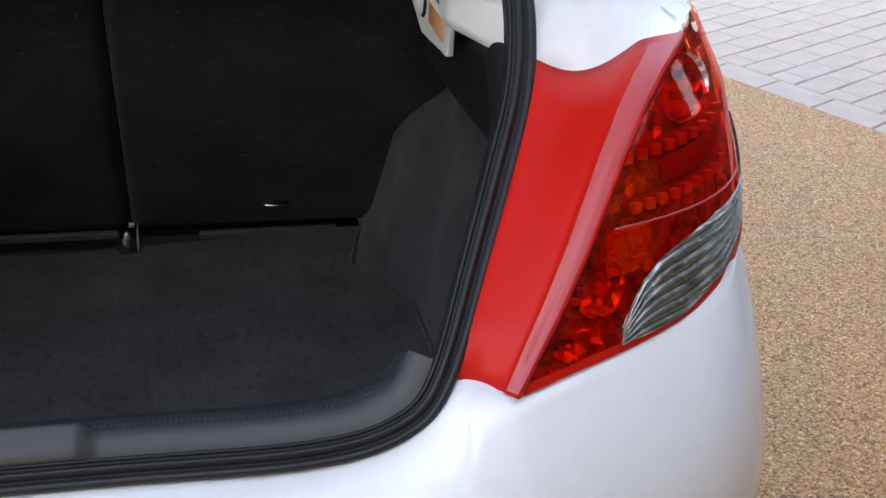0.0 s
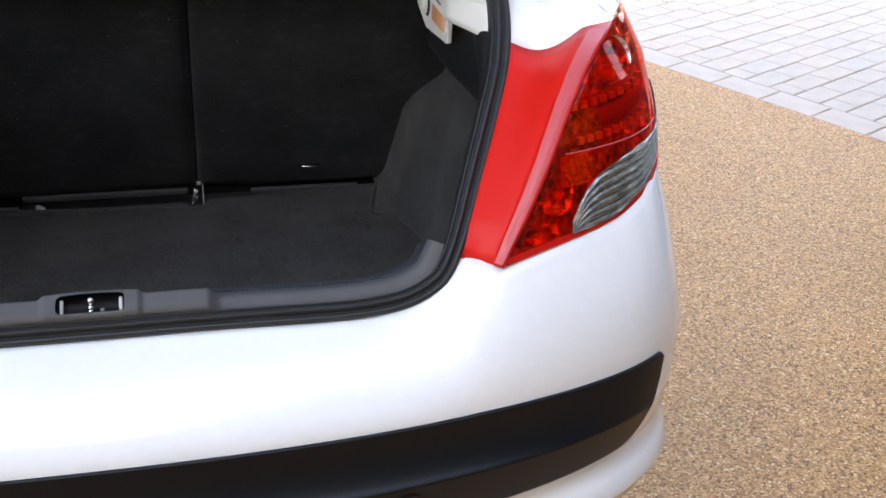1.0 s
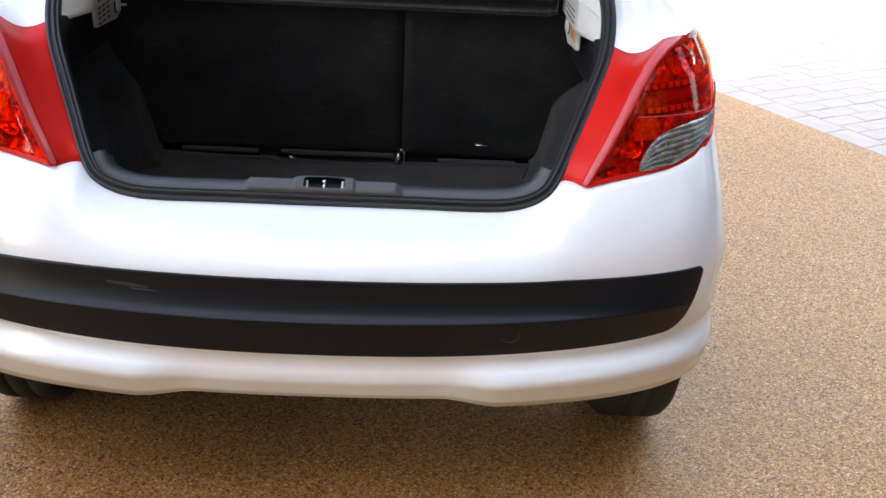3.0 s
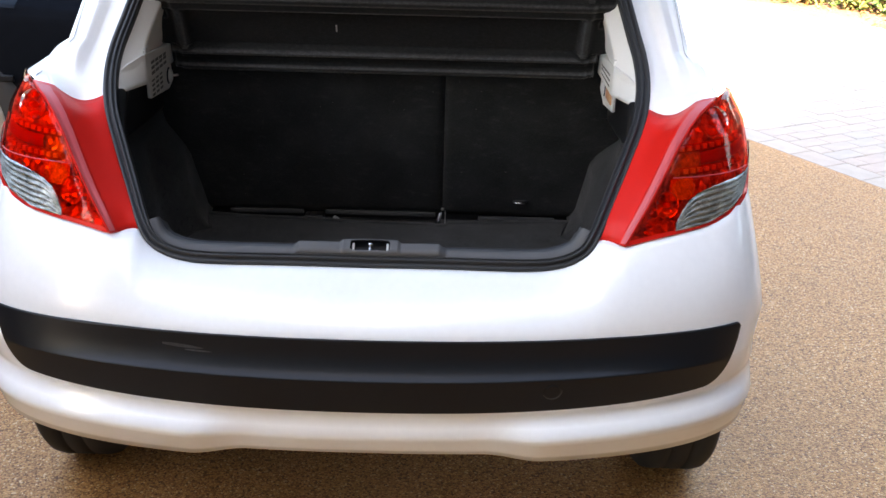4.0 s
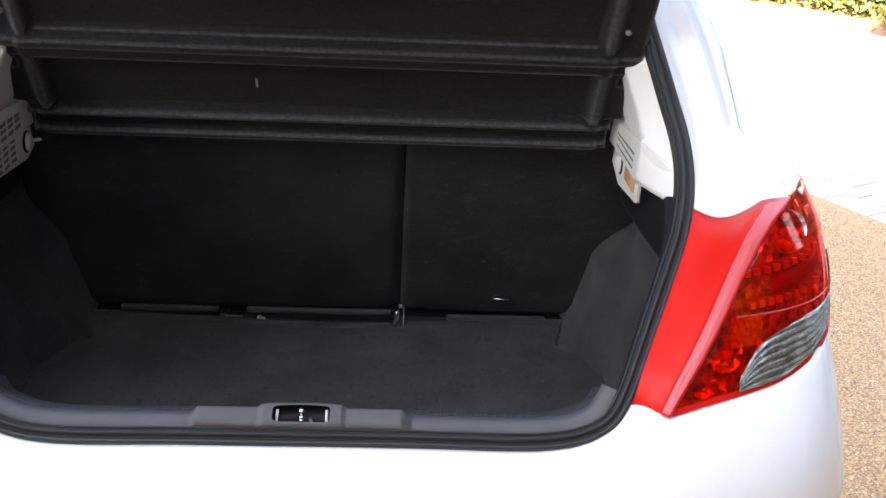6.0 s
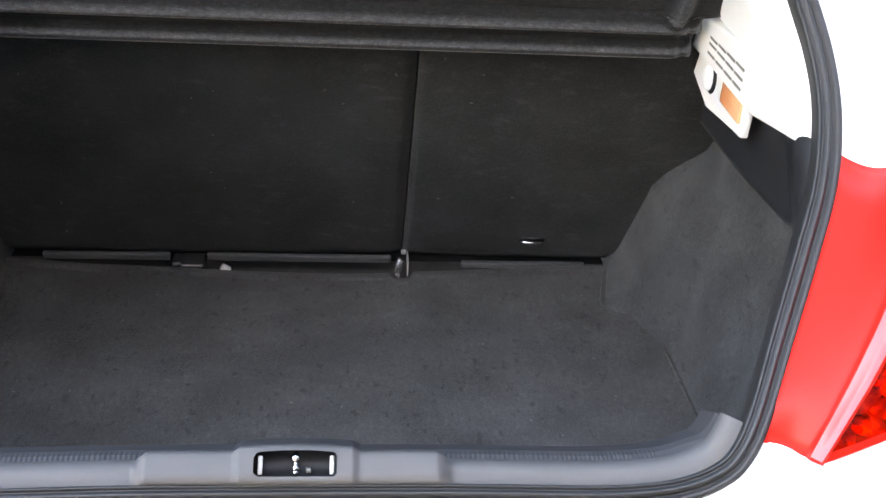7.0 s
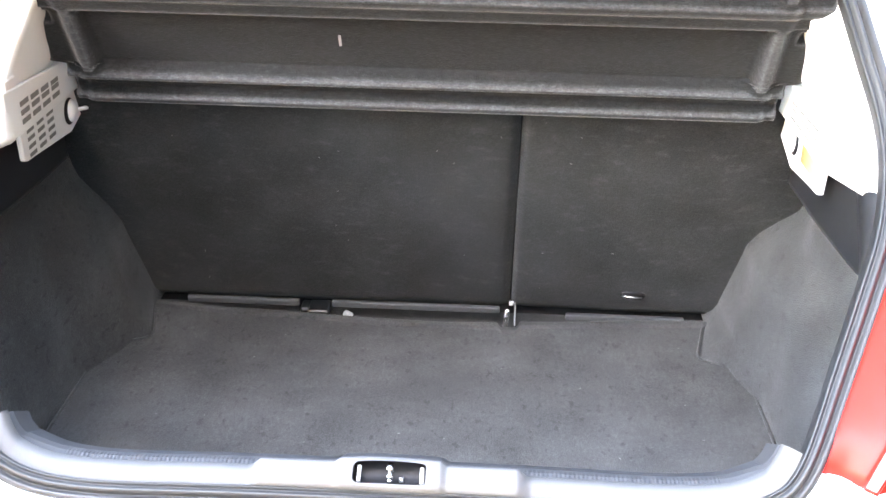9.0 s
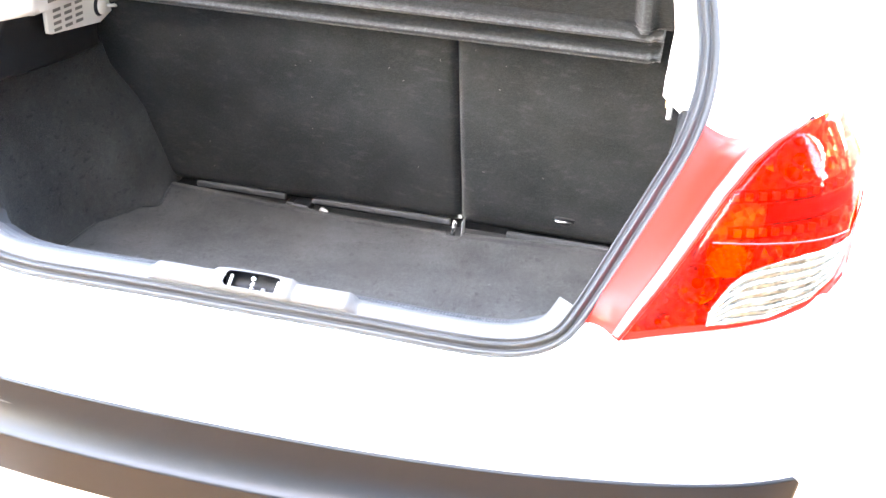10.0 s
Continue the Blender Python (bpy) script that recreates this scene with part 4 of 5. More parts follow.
def sill_columns(n):
    """Points along the sill at even steps, each with its inward and outward directions."""
    lengths = [0.0]
    for a, b in zip(sill_path, sill_path[1:]):
        lengths.append(lengths[-1] + (b - a).length)
    tangents = [(sill_path[min(i + 2, len(sill_path) - 1)] - sill_path[max(i - 2, 0)]).normalized() for i in range(len(sill_path))]
    out = []
    for k in range(n + 1):
        at = lengths[-1] * k / n
        i = max(1, min(len(sill_path) - 1, next((j for j, l in enumerate(lengths) if l >= at), len(sill_path) - 1)))
        a, b = sill_path[i - 1], sill_path[i]
        p = a.lerp(b, (at - lengths[i - 1]) / max(1e-6, lengths[i] - lengths[i - 1]))
        along = tangents[i - 1].lerp(tangents[i], (at - lengths[i - 1]) / max(1e-6, lengths[i] - lengths[i - 1])).normalized()
        up = (NORMAL - along * NORMAL.dot(along)).normalized()
        out.append((p, up.cross(along), up, min(at, lengths[-1] - at)))
    return out


SILL_COLUMNS = sill_columns(820)
LATCH_AT, LATCH_HALF = 0.003, 0.041


def sill_shape(x, from_end):
    """The trim's lift, the latch opening's lower and upper edge and the inner edge of the flat face."""
    block = step(-0.161, -0.143, x) * (1 - step(0.143, 0.163, x))
    surround = step(-0.062, -0.052, x) * (1 - step(0.058, 0.068, x))
    arch = max(0.0, 1 - ((x - LATCH_AT) / 0.056) ** 2)
    inner = lerp(0.034, 0.0450, step(0.0, 0.10, from_end)) + 0.0095 * block + (0.0045 + 0.0020 * arch) * surround
    d = max(0.0, (abs(x - LATCH_AT) - (LATCH_HALF - 0.006)) / 0.006)
    open_ = 0.6 + 0.4 * math.sqrt(max(0.0, 1 - d * d))
    return 0.014 * block + 0.005 * surround, 0.0440 - 0.0120 * open_, 0.0440 + (0.0100 + 0.0040 * arch) * open_, inner, block


def in_latch(x):
    return abs(x - LATCH_AT) < LATCH_HALF


def sill_sheet(profile, keep=lambda x, i: True):
    verts, faces, m = [], [], 0
    for k, (p, side, up, from_end) in enumerate(SILL_COLUMNS):
        points = profile(p.x, from_end, k)
        m = len(points)
        verts += [p + side * a + up * h for a, h in points]
        if k:
            faces += [((k - 1) * m + i, (k - 1) * m + i + 1, k * m + i + 1, k * m + i) for i in range(m - 1) if keep(p.x, i)]
    return verts, faces


def trim_profile(x, from_end, k):
    lift, low, high, inner, block = sill_shape(x, from_end)
    foot = 0.0185 + 0.0015 * block
    rim = foot + 0.0025 + 0.0055 * block
    return [(0.012, -0.012), (foot, -0.003), (lerp(foot, rim, 0.6), -0.002 + 0.55 * lift), (rim, -0.001 + lift), (max(low, rim + 0.001), -0.003 + lift), (max(high, rim + 0.002), -0.0095 + lift), (inner - 0.001, -0.0118 + lift), (inner + 0.0012, -0.0132 + 0.9 * lift), (inner + 0.0026, -0.0150 + 0.5 * lift), (inner + 0.0036, -0.0165), (inner + 0.004, -0.0165 - 0.012 * block)]


def rib_profile(x, from_end, k):
    inner = sill_shape(x, from_end)[3]
    inner -= 0.0095 * sill_shape(x, from_end)[4]
    rib = 0.0006 * (k % 4 < 2) * (abs(x) < 0.38)
    return [(inner + 0.0025, -0.0158), (inner + 0.0050, -0.0165 + rib), (inner + 0.0105, -0.0205 + rib), (inner + 0.0155, -0.0280), (inner + 0.0225, -0.060), (inner + 0.005, -0.085), (-0.046, -0.170)]


def recess_profile(x, from_end, k):
    lift, low, high, _, _ = sill_shape(x, from_end)
    return [(low, -0.003 + lift), (low - 0.001, -0.012 + lift), (low - 0.002, -0.030 + lift), (high + 0.004, -0.034 + lift), (high + 0.001, -0.016 + lift), (high, -0.0095 + lift)]


def at_latch(x, a, h):
    """A point at the latch: x along the sill, a inwards, h out from its plane."""
    p, side, up, _ = min(SILL_COLUMNS, key=lambda c: abs(c[0].x - x))
    return p + side * a + up * h


sill = part("sill_trim", sill_sheet(trim_profile, lambda x, i: i != 4 or not in_latch(x)), SILL, car, "dark grey plastic boot sill trim with raised blocks")
part("sill_ribs", sill_sheet(rib_profile), RIB, sill, "dark ribbed plastic band", smooth=False)
latch = part("boot_latch", sill_sheet(recess_profile, lambda x, i: in_latch(x)), DARK, car, "black latch recess with bright steel striker")
for x in (LATCH_AT - LATCH_HALF + 0.0005, LATCH_AT + LATCH_HALF - 0.0005):
    part("recess_end", grid(lambda u, v: tuple(at_latch(x, lerp(0.0350, 0.0510, u), lerp(0.006, -0.020, v))), 2, 2), DARK, latch, smooth=False)
beads = [moved(lathe([(0.0, -0.0035 * r), (0.0026 * r, -0.0022 * r), (0.0036 * r, 0.0), (0.0026 * r, 0.0022 * r), (0.0, 0.0035 * r)], 14), Matrix.Translation(at_latch(0.0025, a, 0.0035))) for a, r in ((0.0360, 1.0), (0.0405, 1.2), (0.0500, 1.5))]
part("striker", join(tube([at_latch(0.0025, 0.0325, 0.004), at_latch(0.0025, 0.043, 0.003), at_latch(0.0025, 0.0565, -0.004)], 0.0026), *beads), CHROME, latch, "bright steel striker")
part("striker_pin", tube([at_latch(0.012, 0.039, -0.010), at_latch(0.018, 0.0395, -0.010)], 0.0030), ZINC, latch)
for x in (LATCH_AT - 0.0355, LATCH_AT + 0.0355):
    part("latch_clip", tube([at_latch(x, 0.0345, 0.0035), at_latch(x, 0.0525, -0.0005)], 0.0024), CREAM, latch, "pale plastic edge clip")

# rear pillar trims, vent brackets, knobs and lamp
for sign in (1, -1):
    put = (lambda g: g) if sign > 0 else flip

    def trim_point(u, v):
        z = lerp(1.056, 1.40, v ** 1.2)
        o = opening_at(z)
        p, q = o + Vector((-0.026, 0.006, 0)), (o + Vector((-0.068, 0.055, 0.0))).lerp(Vector((0.5285, 0.447, z)), 1 - step(1.085, 1.135, z))
        r = Vector((q.x + lerp(0.020, -0.004, step(1.10, 1.13, z)), 0.70, q.z))
        return p.lerp(q, min(1, u * 2)) if u <= 0.5 else q.lerp(r, u * 2 - 1)

    trim = part("pillar_trim", put(grid(trim_point, 20, 20)), CREAM, car, "pale grey plastic rear pillar trim", solid=-0.003)

    def lower_trim(u, v):
        """Smooth moulding under the pale trim; its lower edge overhangs the carpet."""
        low = float(np.interp(u, [0.0, 0.15, 0.35, 0.7, 1.0], [0.985, 0.974, 0.957, 0.942, 0.936]))
        face = max(0.0, (v - 0.22) / 0.78)
        z = lerp(low, 1.082, face)
        o = opening_at(z)
        y = lerp(o.y + 0.008, 0.70, u ** 1.3)
        x = lerp(o.x - 0.026, 0.562, step(0.0, 0.30, u)) - 0.010 * math.sin(math.pi * min(1, u / 0.30)) * (0.4 + 0.6 * face) * (1 - step(0.75, 1.0, face))
        if v < 0.22:
            f = v / 0.22
            x += 0.050 * (1 - f) - 0.004 * math.sin(math.pi * f)
            z += 0.012 * (1 - math.sqrt(max(0.0, 1 - (1 - f) ** 2)))
        return (x, y, z)

    part("pillar_lower_trim", put(grid(lower_trim, 40, 32)), LOWER, car, "smooth dark plastic lower pillar trim")
    foot = [(0.580, 0.372), (0.557, 0.404), (0.537, 0.436), (0.5300, 0.450), (0.5295, 0.50), (0.5290, 0.60), (0.5280, 0.705), (0.590, 0.705)]
    low = [(x, y, (1.066, 1.062, 1.054, 1.052, 1.052, 1.052, 1.052, 1.052)[k]) for k, (x, y) in enumerate(foot)]
    high = [(x, y, (1.092, 1.112, 1.124, 1.125, 1.121, 1.112, 1.103, 1.103)[k]) for k, (x, y) in enumerate(foot)]
    n = len(foot)
    block = (low + high, [tuple(range(n, 2 * n)), tuple(reversed(range(n)))] + [(i, (i + 1) % n, n + (i + 1) % n, n + i) for i in range(n)])
    bracket = part("shelf_bracket", put(block), CREAM, car, "pale plastic shelf support with vent holes", smooth=False, bevel=0.004)
    near, far, plate_x = (0.478, 0.700, 0.538) if sign > 0 else (0.498, 0.748, 0.537)
    outline = [(near, 1.010), (near + 0.010, 1.0065), (near + 0.04, 1.004), (far - 0.075, 0.991), (far, 1.013), (far - 0.012, 1.048), (far - 0.028, 1.064), (near - 0.004, 1.064)]
    n = len(outline)
    plate = ([(plate_x + d, y, z) for d in (0, 0.008) for y, z in outline], [tuple(range(n)), tuple(reversed(range(n, 2 * n)))] + [(i, i + n, (i + 1) % n + n, (i + 1) % n) for i in range(n)])
    part("bracket_plate", put(plate), CREAM, bracket, smooth=False, bevel=0.002)
    yk, zk = (0.622, 1.033) if sign > 0 else (0.672, 1.024)
    well = moved(lathe([(0.0, -0.0012), (0.0195, -0.0012), (0.0205, -0.0006), (0.021, 0.003)], 28), Matrix.Translation((plate_x, yk, zk)))
    part("knob_well", put(well), DARK, bracket, "dark recess behind the knob")
    knob = moved(lathe([(0.0, -0.0085), (0.006, -0.0082), (0.0115, -0.0068), (0.0150, -0.004), (0.0165, 0.002)], 24), Matrix.Translation((plate_x, yk + 0.0065, zk - 0.001)) @ Matrix.Diagonal((1, 1, 1.12, 1)))
    part("knob", put(knob), CREAM, bracket)
    part("bracket_clip", put(box(0.531, 0.556, 0.458, 0.496, 1.116, 1.136)), CREAM, bracket, smooth=False, bevel=0.004)
    if sign < 0:
        part("tab", put(tube([(0.539, 0.686, 1.020), (0.530, 0.702, 1.018), (0.524, 0.712, 1.017)], 0.0033)), CREAM, bracket)
    # Vent openings as solid slips, with their inner shade put into the colour.
    for r in range(3):
        for c in range(4):
            y = 0.492 + 0.036 * c
            long, tall = (0.031, 0.0034) if sign > 0 else (0.027, 0.0068)
            z = 1.066 + 0.0125 * r - (0.004 * (y - 0.49) / 0.1 if r == 2 else 0)
            part("vent", put(box(0.5285, 0.533, y, y + long, z, z + tall)), VENT_SHADE, bracket, smooth=False)
    if sign < 0:
        for r in range(4):
            for c in range(3):
                y = 0.516 + 0.036 * c
                part("vent", put(box(plate_x - 0.0006, plate_x + 0.004, y, y + 0.024, 1.009 + 0.0115 * r, 1.0145 + 0.0115 * r)), VENT_SHADE, bracket, smooth=False)
    if sign > 0:
        lamp = material("lamp_glow", (0.25, 0.10, 0.045), 0.4)
        lt = lamp.node_tree
        lp, where, apart, warm, power = lt.nodes["Principled BSDF"], *(lt.nodes.new("ShaderNode" + n) for n in ("TexCoord", "SeparateXYZ", "ValToRGB", "MapRange"))
        lt.links.new(where.outputs["Generated"], apart.inputs[0])
        lt.links.new(apart.outputs["Y"], warm.inputs[0])
        lt.links.new(apart.outputs["Y"], power.inputs["Value"])
        warm.color_ramp.elements[0].position, warm.color_ramp.elements[0].color = 0.15, (1.0, 0.74, 0.50, 1)
        warm.color_ramp.elements[1].position, warm.color_ramp.elements[1].color = 0.85, (1.0, 0.38, 0.13, 1)
        power.inputs["To Min"].default_value, power.inputs["To Max"].default_value = 0.022, 0.010
        lt.links.new(warm.outputs[0], lp.inputs["Emission Color"])
        lt.links.new(power.outputs[0], lp.inputs["Emission Strength"])
        part("boot_lamp", box(plate_x - 0.004, plate_x + 0.006, 0.494, 0.572, 1.020, 1.054), lamp, bracket, "small lit amber boot lamp", bevel=0.006)

# ---- dark car parked alongside ----
dark_car = thing("parked_car", "black car parked crosswise beside the white hatchback", "car")
dark_car.matrix_world = Matrix.Translation((-5.2, 3.60, 0)) @ Matrix.Rotation(radians(-90), 4, "Z") @ Matrix.Translation((2.40, 0, 0))


CAR_Y = [-1.0, -0.92, -0.7, -0.2, 0.4, 2.0, 2.9, 3.4, 3.9, 4.1, 4.2]
CAR_HALF = [0.55, 0.72, 0.82, 0.85, 0.85, 0.85, 0.85, 0.85, 0.83, 0.74, 0.55]
CAR_BELT = [0.72, 0.80, 0.88, 0.90, 0.90, 0.89, 0.87, 0.85, 0.80, 0.74, 0.66]
CAR_ROOF = [0.74, 0.84, 1.02, 1.36, 1.46, 1.43, 0.98, 0.92, 0.83, 0.74, 0.65]
SIDE_SHAPE = [(0.85, 0.20), (0.30, 0.17), (0.05, 0.13), (0.02, 0.24), (0.0, 0.45), (0.0, 0.60), (0.006, 0.70), (0.015, 0.79), (0.04, 0.835), (0.09, 0.855), (0.14, 0.865)]


def dark_shell(u, v):
    """The dark car's right half: v from the underside up the flank, over the shoulder to the roof's middle."""
    y = lerp(-1.0, 4.2, u)
    w, belt_, roof_ = (float(np.interp(y, CAR_Y, t)) for t in (CAR_HALF, CAR_BELT, CAR_ROOF))
    if v <= 0.6:
        s = v / 0.6 * (len(SIDE_SHAPE) - 1)
        k = min(int(s), len(SIDE_SHAPE) - 2)
        (a, za), (b, zb) = SIDE_SHAPE[k], SIDE_SHAPE[k + 1]
        return (-2.40 + w - lerp(a, b, s - k), y, lerp(za, zb, s - k) if lerp(za, zb, s - k) < 0.5 else 0.5 + (lerp(za, zb, s - k) - 0.5) * (belt_ - 0.5) / 0.365)
    t = (v - 0.6) / 0.4
    edge = w - 0.14
    tall = roof_ - belt_
    if t < 0.6:
        f = t / 0.6
        return (-2.40 + lerp(edge, 0.58 * w / 0.85 + 0.08 * (1 - min(1, tall / 0.5)), f), y, belt_ + tall * 0.90 * f ** 0.9)
    f = (t - 0.6) / 0.4 * math.pi / 2
    return (-2.40 + (0.58 * w / 0.85 + 0.08 * (1 - min(1, tall / 0.5))) * math.cos(f), y, belt_ + tall * lerp(0.90, 1.0, math.sin(f)))


def mirrored(geometry):
    return [(-4.80 - p[0], p[1], p[2]) for p in geometry[0]], [tuple(reversed(f)) for f in geometry[1]]


def closed_shell(nu, nv):
    v, f = grid(dark_shell, nu, nv)
    return v, f + [tuple(j * (nu + 1) for j in range(nv + 1)), tuple(j * (nu + 1) + nu for j in reversed(range(nv + 1)))]


def on_dark(u0, u1, v0, v1, out):
    return grid(lambda u, v: (lambda p: (p[0] + out, p[1], p[2] + 0.5 * out))(dark_shell(lerp(u0, u1, u), lerp(v0, v1, v))), 24, 8)


part("body", join(closed_shell(98, 50), mirrored(closed_shell(98, 50))), BLACK_PAINT, dark_car)
for side in ((lambda g: g), mirrored):
    # Band over the shoulder with the sky's reflection put into its colour.
    part("shoulder_sheen", side(on_dark(0.08, 0.86, 0.46, 0.595, 0.005)), SHOULDER_SKY, dark_car)
    for u0, u1 in ((0.18, 0.36), (0.37, 0.56)):
        part("side_window", side(on_dark(u0, u1, 0.62, 0.82, 0.006)), DARK_GLASS, dark_car)
    part("headlight", side(on_dark(0.968, 0.992, 0.40, 0.50, 0.006)), RIBBED, dark_car)
    part("tail_light", side(on_dark(0.008, 0.05, 0.36, 0.55, 0.006)), DULL_RED, dark_car)
    part("rub_strip", side(moved(box(-1.552, -1.530, 0.3, 3.45, 0.490, 0.520), Matrix())), STRIP, dark_car, smooth=False, bevel=0.006)
part("windscreen", join(on_dark(0.58, 0.72, 0.64, 1.0, 0.004), mirrored(on_dark(0.58, 0.72, 0.64, 1.0, 0.004))), DARK_GLASS, dark_car)
part("rear_window", join(on_dark(0.08, 0.16, 0.66, 1.0, 0.004), mirrored(on_dark(0.08, 0.16, 0.66, 1.0, 0.004))), DARK_GLASS, dark_car)
for ya in (0.0, 3.2):
    for x, s in ((-1.535, 1), (-3.265, -1)):
        at = Matrix.Translation((x, ya, TYRE_R)) @ Matrix.Scale(-s, 4, (1, 0, 0))
        tyre = part("wheel", moved(lathe(TYRE_PROFILE, 48), at), TYRE, dark_car)
        part("rim", moved(lathe([(0.0, 0.045), (0.05, 0.03), (0.15, 0.025), (0.19, 0.004), (0.195, 0.10)], 32), at), ALLOY, tyre)

# ---- planted bed beyond the paving ----
BED = material("leafy_soil", (0.30, 0.15, 0.09), 0.95, scale=3, fine=40, bump=0.6, depth=0.02)
bed_edge = [(1.2, 9.7), (2.2, 9.0), (3.07, 8.5), (3.3, 8.3), (3.53, 7.8), (3.62, 7.32), (3.74, 7.12), (3.88, 6.92), (4.1, 6.3)]
bed = tagged(part("planted_bed", slab(bed_edge + [(14, 5.0), (14, 24), (-1.0, 24), (0.0, 12)], -0.02, 0.03), BED, smooth=False), "reddish soil bed planted with low shrubs", "flower bed", kind="structure")
KERB = material("pale_kerb_stone", (0.55, 0.53, 0.50), 0.8, scale=6, fine=60, bump=0.3)
for (x0, y0), (x1, y1) in zip(bed_edge[4:], bed_edge[5:]):
    d = Vector((x1 - x0, y1 - y0, 0))
    m = Matrix.Translation((x0, y0, 0)) @ Matrix.Rotation(math.atan2(d.y, d.x), 4, "Z")
    tagged(part("kerb_stone", moved(box(0.004, d.length - 0.004, -0.03, 0.03, -0.02, 0.048), m), KERB, smooth=False, bevel=0.008), "pale stone kerb along the planted bed", "kerb", "bed kerb")


def leaf_material(name):
    m = material(name, (0.10, 0.14, 0.03), 0.6, scale=3, fine=20)
    t = m.node_tree
    scale_ = next(n for n in t.nodes if n.type == "VECT_MATH")
    isl, ramp = t.nodes.new("ShaderNodeNewGeometry"), t.nodes.new("ShaderNodeValToRGB")
    e = ramp.color_ramp.elements
    e[0].color, e[1].color = (0.05, 0.10, 0.02, 1), (0.26, 0.17, 0.05, 1)
    for at, c in ((0.4, (0.09, 0.14, 0.03)), (0.7, (0.16, 0.18, 0.05))):
        e.new(at).color = (*c, 1)
    t.links.new(isl.outputs["Random Per Island"], ramp.inputs[0])
    t.links.new(ramp.outputs[0], scale_.inputs[0])
    return m


LEAF = leaf_material("shrub_leaves")
BARK = material("shrub_stem", (0.10, 0.065, 0.04), 0.9)


def leaf(at, size, rnd):
    """A folded leaf of four faces."""
    m = Matrix.Translation(at) @ Euler((rnd.uniform(-1.1, 1.1), rnd.uniform(-1.1, 1.1), rnd.uniform(0, 6.28))).to_matrix().to_4x4() @ Matrix.Scale(size, 4)
    v = [(0, 0, 0), (0.3, 0.45, 0.12), (0, 0.5, 0), (-0.3, 0.45, 0.12), (0, 1, -0.08)]
    return moved((v, [(0, 1, 2), (0, 2, 3), (2, 1, 4), (2, 4, 3)]), m)


def shrub(x, y, r, h, seed):
    rnd = random.Random(seed)
    ob = thing("shrub", "low leafy green garden shrub in the bed", "shrub", (x, y, 0.03), "shrubs in the bed")
    stems, leaves = [], []
    for _ in range(7):
        a, lean = rnd.uniform(0, 6.28), rnd.uniform(0.2, 0.9)
        tip = Vector((math.cos(a) * r * lean, math.sin(a) * r * lean, h * rnd.uniform(0.6, 1.0)))
        stems.append(tube([Vector((0, 0, -0.02)), tip * 0.5 + Vector((0, 0, 0.05)), tip], 0.008, 5))
        for _ in range(60):
            p = tip * rnd.uniform(0.35, 1.05) + Vector([rnd.gauss(0, r * 0.28) for _ in range(3)])
            leaves.append(leaf(Vector((p.x, p.y, max(0.01, p.z))), rnd.uniform(0.05, 0.10), rnd))
    part("stem", join(*stems), BARK, ob)
    part("foliage", join(*leaves), LEAF, ob, smooth=False)


def in_bed(x, y, inset=0.0):
    """Whether a point lies beyond the edge of the bed."""
    return x - inset > float(np.interp(y, [6.3, 6.92, 7.12, 7.32, 7.8, 8.3, 8.5, 9.0, 9.7, 11], [4.1, 3.88, 3.74, 3.62, 3.53, 3.3, 3.07, 2.2, 1.2, 0.4]))


rnd = random.Random(3)
for k, (x, y, r, h) in enumerate([(3.2, 8.75, 0.24, 0.2), (2.8, 9.0, 0.26, 0.25), (2.35, 9.3, 0.3, 0.35), (3.55, 8.55, 0.28, 0.25), (3.9, 8.25, 0.26, 0.24), (4.1, 7.9, 0.25, 0.28), (4.2, 7.4, 0.18, 0.18), (4.6, 8.5, 0.35, 0.45), (4.6, 7.3, 0.25, 0.3), (3.3, 9.6, 0.4, 0.5), (4.2, 9.3, 0.45, 0.55), (5.0, 8.9, 0.5, 0.6), (2.6, 10.2, 0.45, 0.6), (3.6, 10.3, 0.5, 0.7), (4.6, 9.9, 0.5, 0.7), (5.3, 8.0, 0.45, 0.6), (5.6, 9.6, 0.6, 0.9)]):
    shrub(x, y, r, h, 20 + k)
litter = []
for _ in range(1800):
    x, y = rnd.uniform(2.2, 6.0), rnd.uniform(7.0, 11)
    if in_bed(x, y, 0.06):
        litter.append(leaf(Vector((x, y, 0.032 + rnd.uniform(0, 0.03))), rnd.uniform(0.03, 0.07), rnd))
DEAD = material("dead_leaves", (0.32, 0.17, 0.07), 0.85)
tagged(part("leaf_litter", join(*litter), DEAD, smooth=False), "brown dead leaves scattered over the soil", "leaf litter", kind="stuff")

# ---- paving blocks, last for their number ----
OUT = Vector((EDGE_DIR.y, -EDGE_DIR.x))
COURSE, LONG = 0.121, 0.205


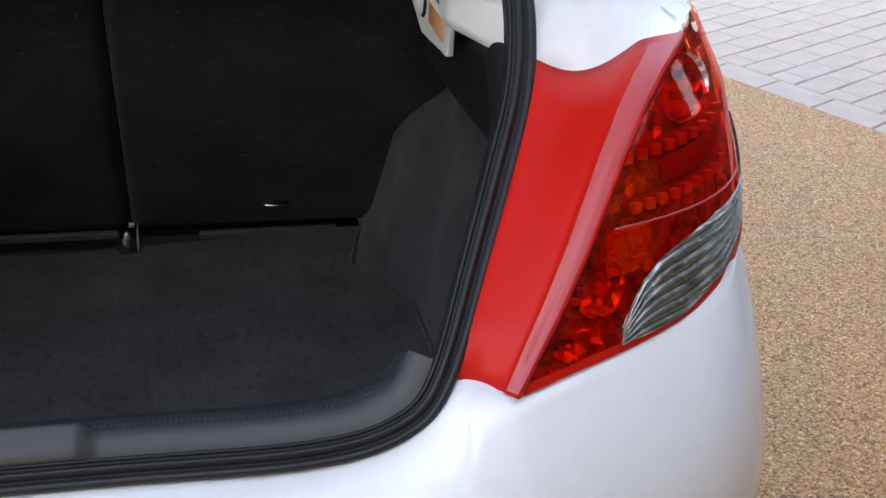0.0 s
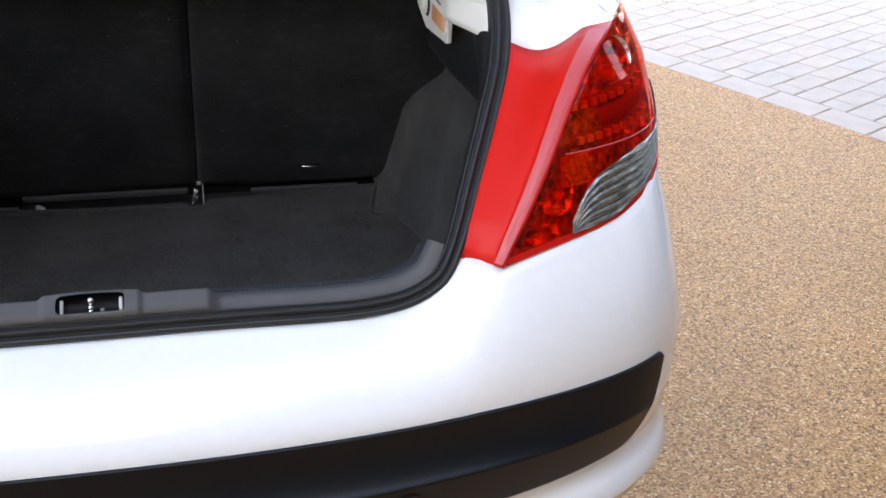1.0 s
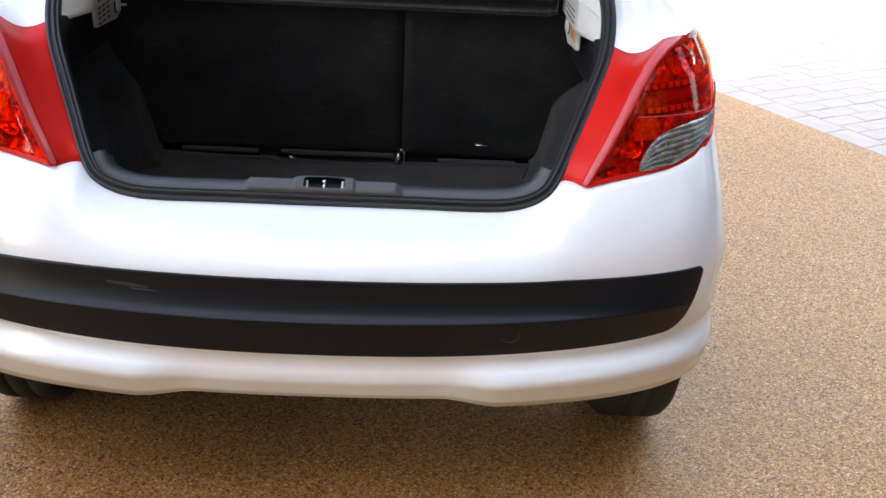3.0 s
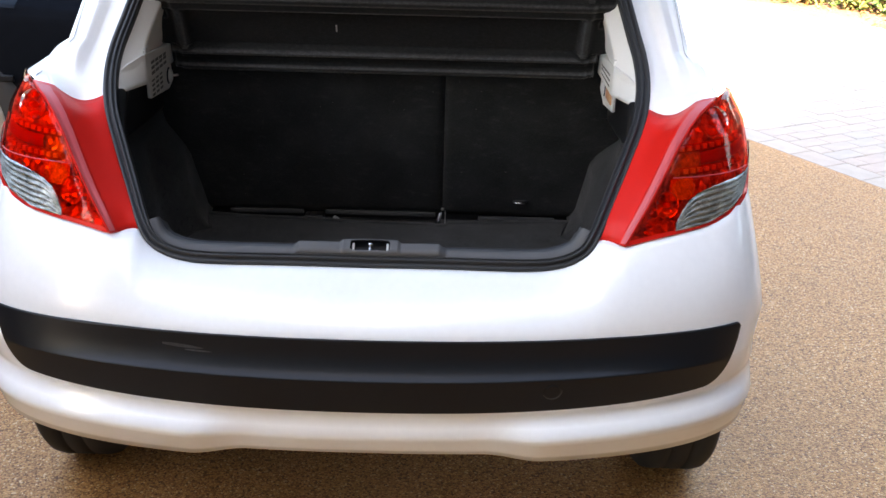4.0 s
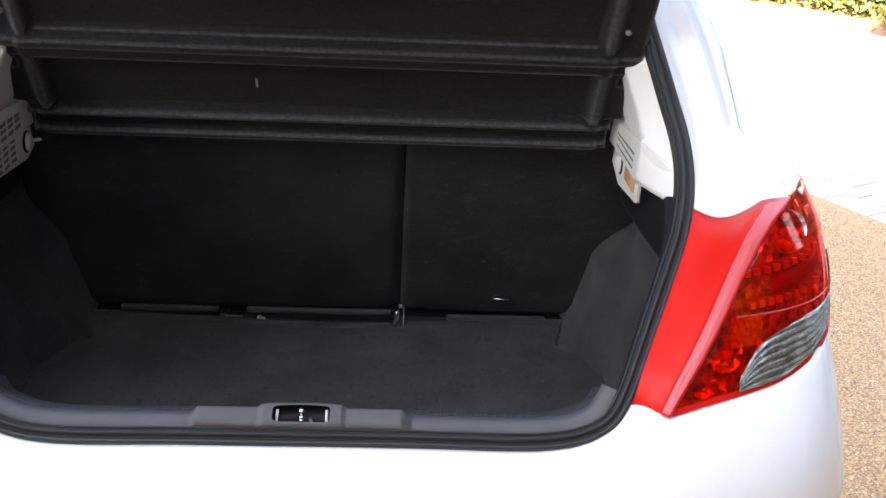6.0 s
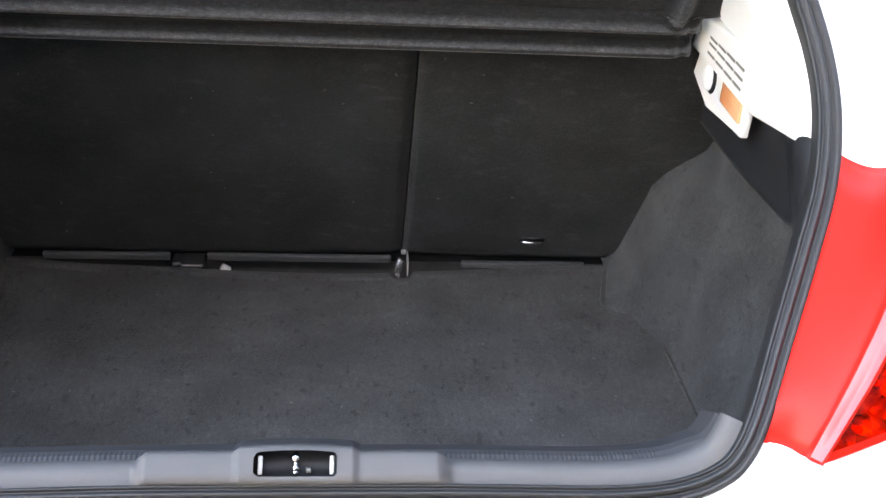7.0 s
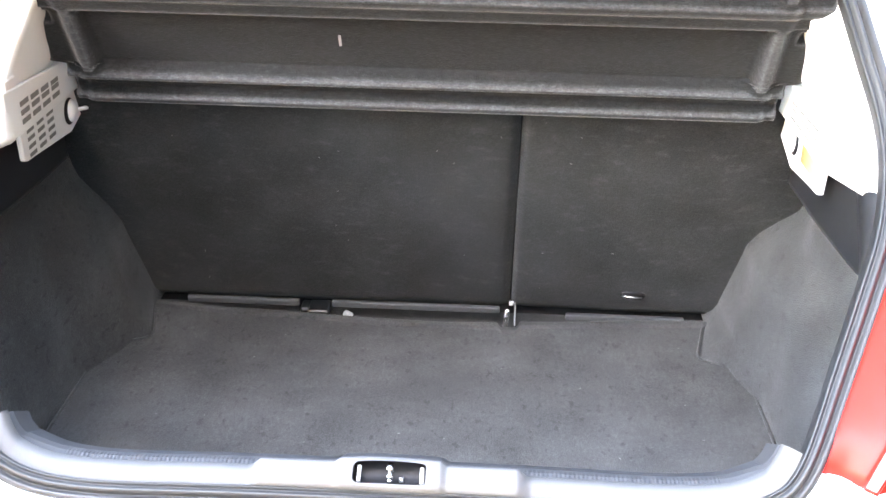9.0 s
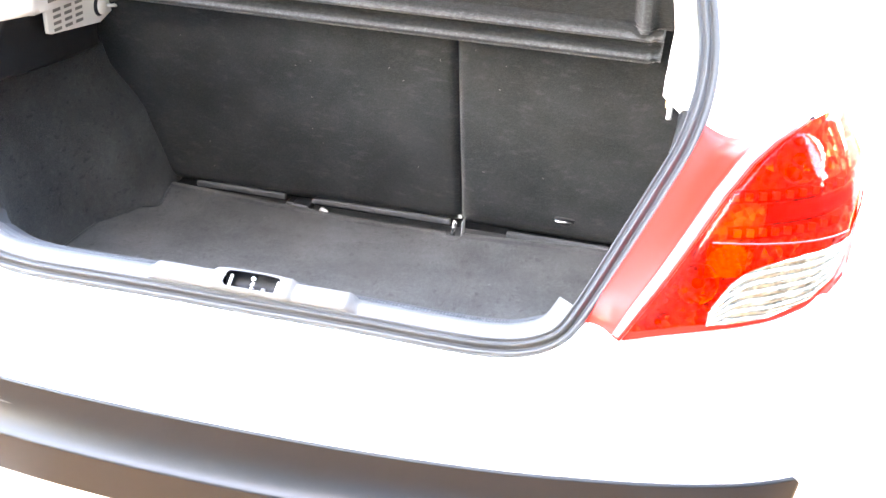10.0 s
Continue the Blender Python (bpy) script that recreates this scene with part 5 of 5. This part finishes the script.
def block_mesh(length, width):
    """A paving block with a chamfered upper edge, its middle at the origin."""
    l, w, c = length / 2 - 0.0022, width / 2 - 0.0022, 0.0045
    v = [(x, y, z) for z, x0, y0 in ((-0.03, l, w), (-c, l, w), (0, l - c, w - c)) for x, y in ((-x0, -y0), (x0, -y0), (x0, y0), (-x0, y0))]
    f = [(8, 9, 10, 11)] + [(a + i, a + (i + 1) % 4, a + 4 + (i + 1) % 4, a + 4 + i) for a in (0, 4) for i in range(4)]
    return v, f


def shared_mesh(name, geometry):
    me = bpy.data.meshes.new(name)
    me.from_pydata([tuple(p) for p in geometry[0]], [], geometry[1])
    me.materials.append(BLOCK)
    return me


full, edging = block_mesh(LONG, COURSE), block_mesh(0.242, 0.165)
half_block = block_mesh(LONG / 2, COURSE)
full_mesh, edging_mesh = shared_mesh("paving_block", full), shared_mesh("edging_block", edging)
turn_out, turn_along = math.atan2(OUT.y, OUT.x), math.atan2(EDGE_DIR.y, EDGE_DIR.x)
rng = random.Random(7)
rest = []
for k in range(-12, 80):
    s = k * COURSE
    for j in range(0, 26):
        w = 0.168 + LONG * (j + 0.5 + 0.5 * (k % 2))
        near = j < 9 and -6 <= k < 26
        p = EDGE + EDGE_DIR * s + OUT * w
        if in_bed(p.x, p.y, -0.08) and p.y > 6.1:
            continue
        m = Matrix.Translation((p.x, p.y, rng.uniform(-0.003, 0.0))) @ Matrix.Rotation(turn_out + rng.uniform(-0.012, 0.012), 4, "Z") @ Matrix.Rotation(rng.uniform(-0.008, 0.008), 4, "Y")
        if near:
            ob = new("paving_block", full_mesh)
            ob.parent, ob.matrix_basis = paving, m
        else:
            rest.append(moved(full, m))
    if k % 2:
        p = EDGE + EDGE_DIR * s + OUT * (0.168 + LONG / 4)
        rest.append(moved(half_block, Matrix.Translation((p.x, p.y, -0.001)) @ Matrix.Rotation(turn_out, 4, "Z")))
    else:
        p = EDGE + EDGE_DIR * s + OUT * 0.084
        m = Matrix.Translation((p.x, p.y, -0.001)) @ Matrix.Rotation(turn_along + rng.uniform(-0.01, 0.01), 4, "Z")
        if -6 <= k < 26:
            ob = new("edging_block", edging_mesh)
            ob.parent, ob.matrix_basis = paving, m
        else:
            rest.append(moved(edging, m))
far_blocks = part("far_blocks", join(*rest), BLOCK, paving, smooth=False)
tagged(far_blocks, kind="stuff")
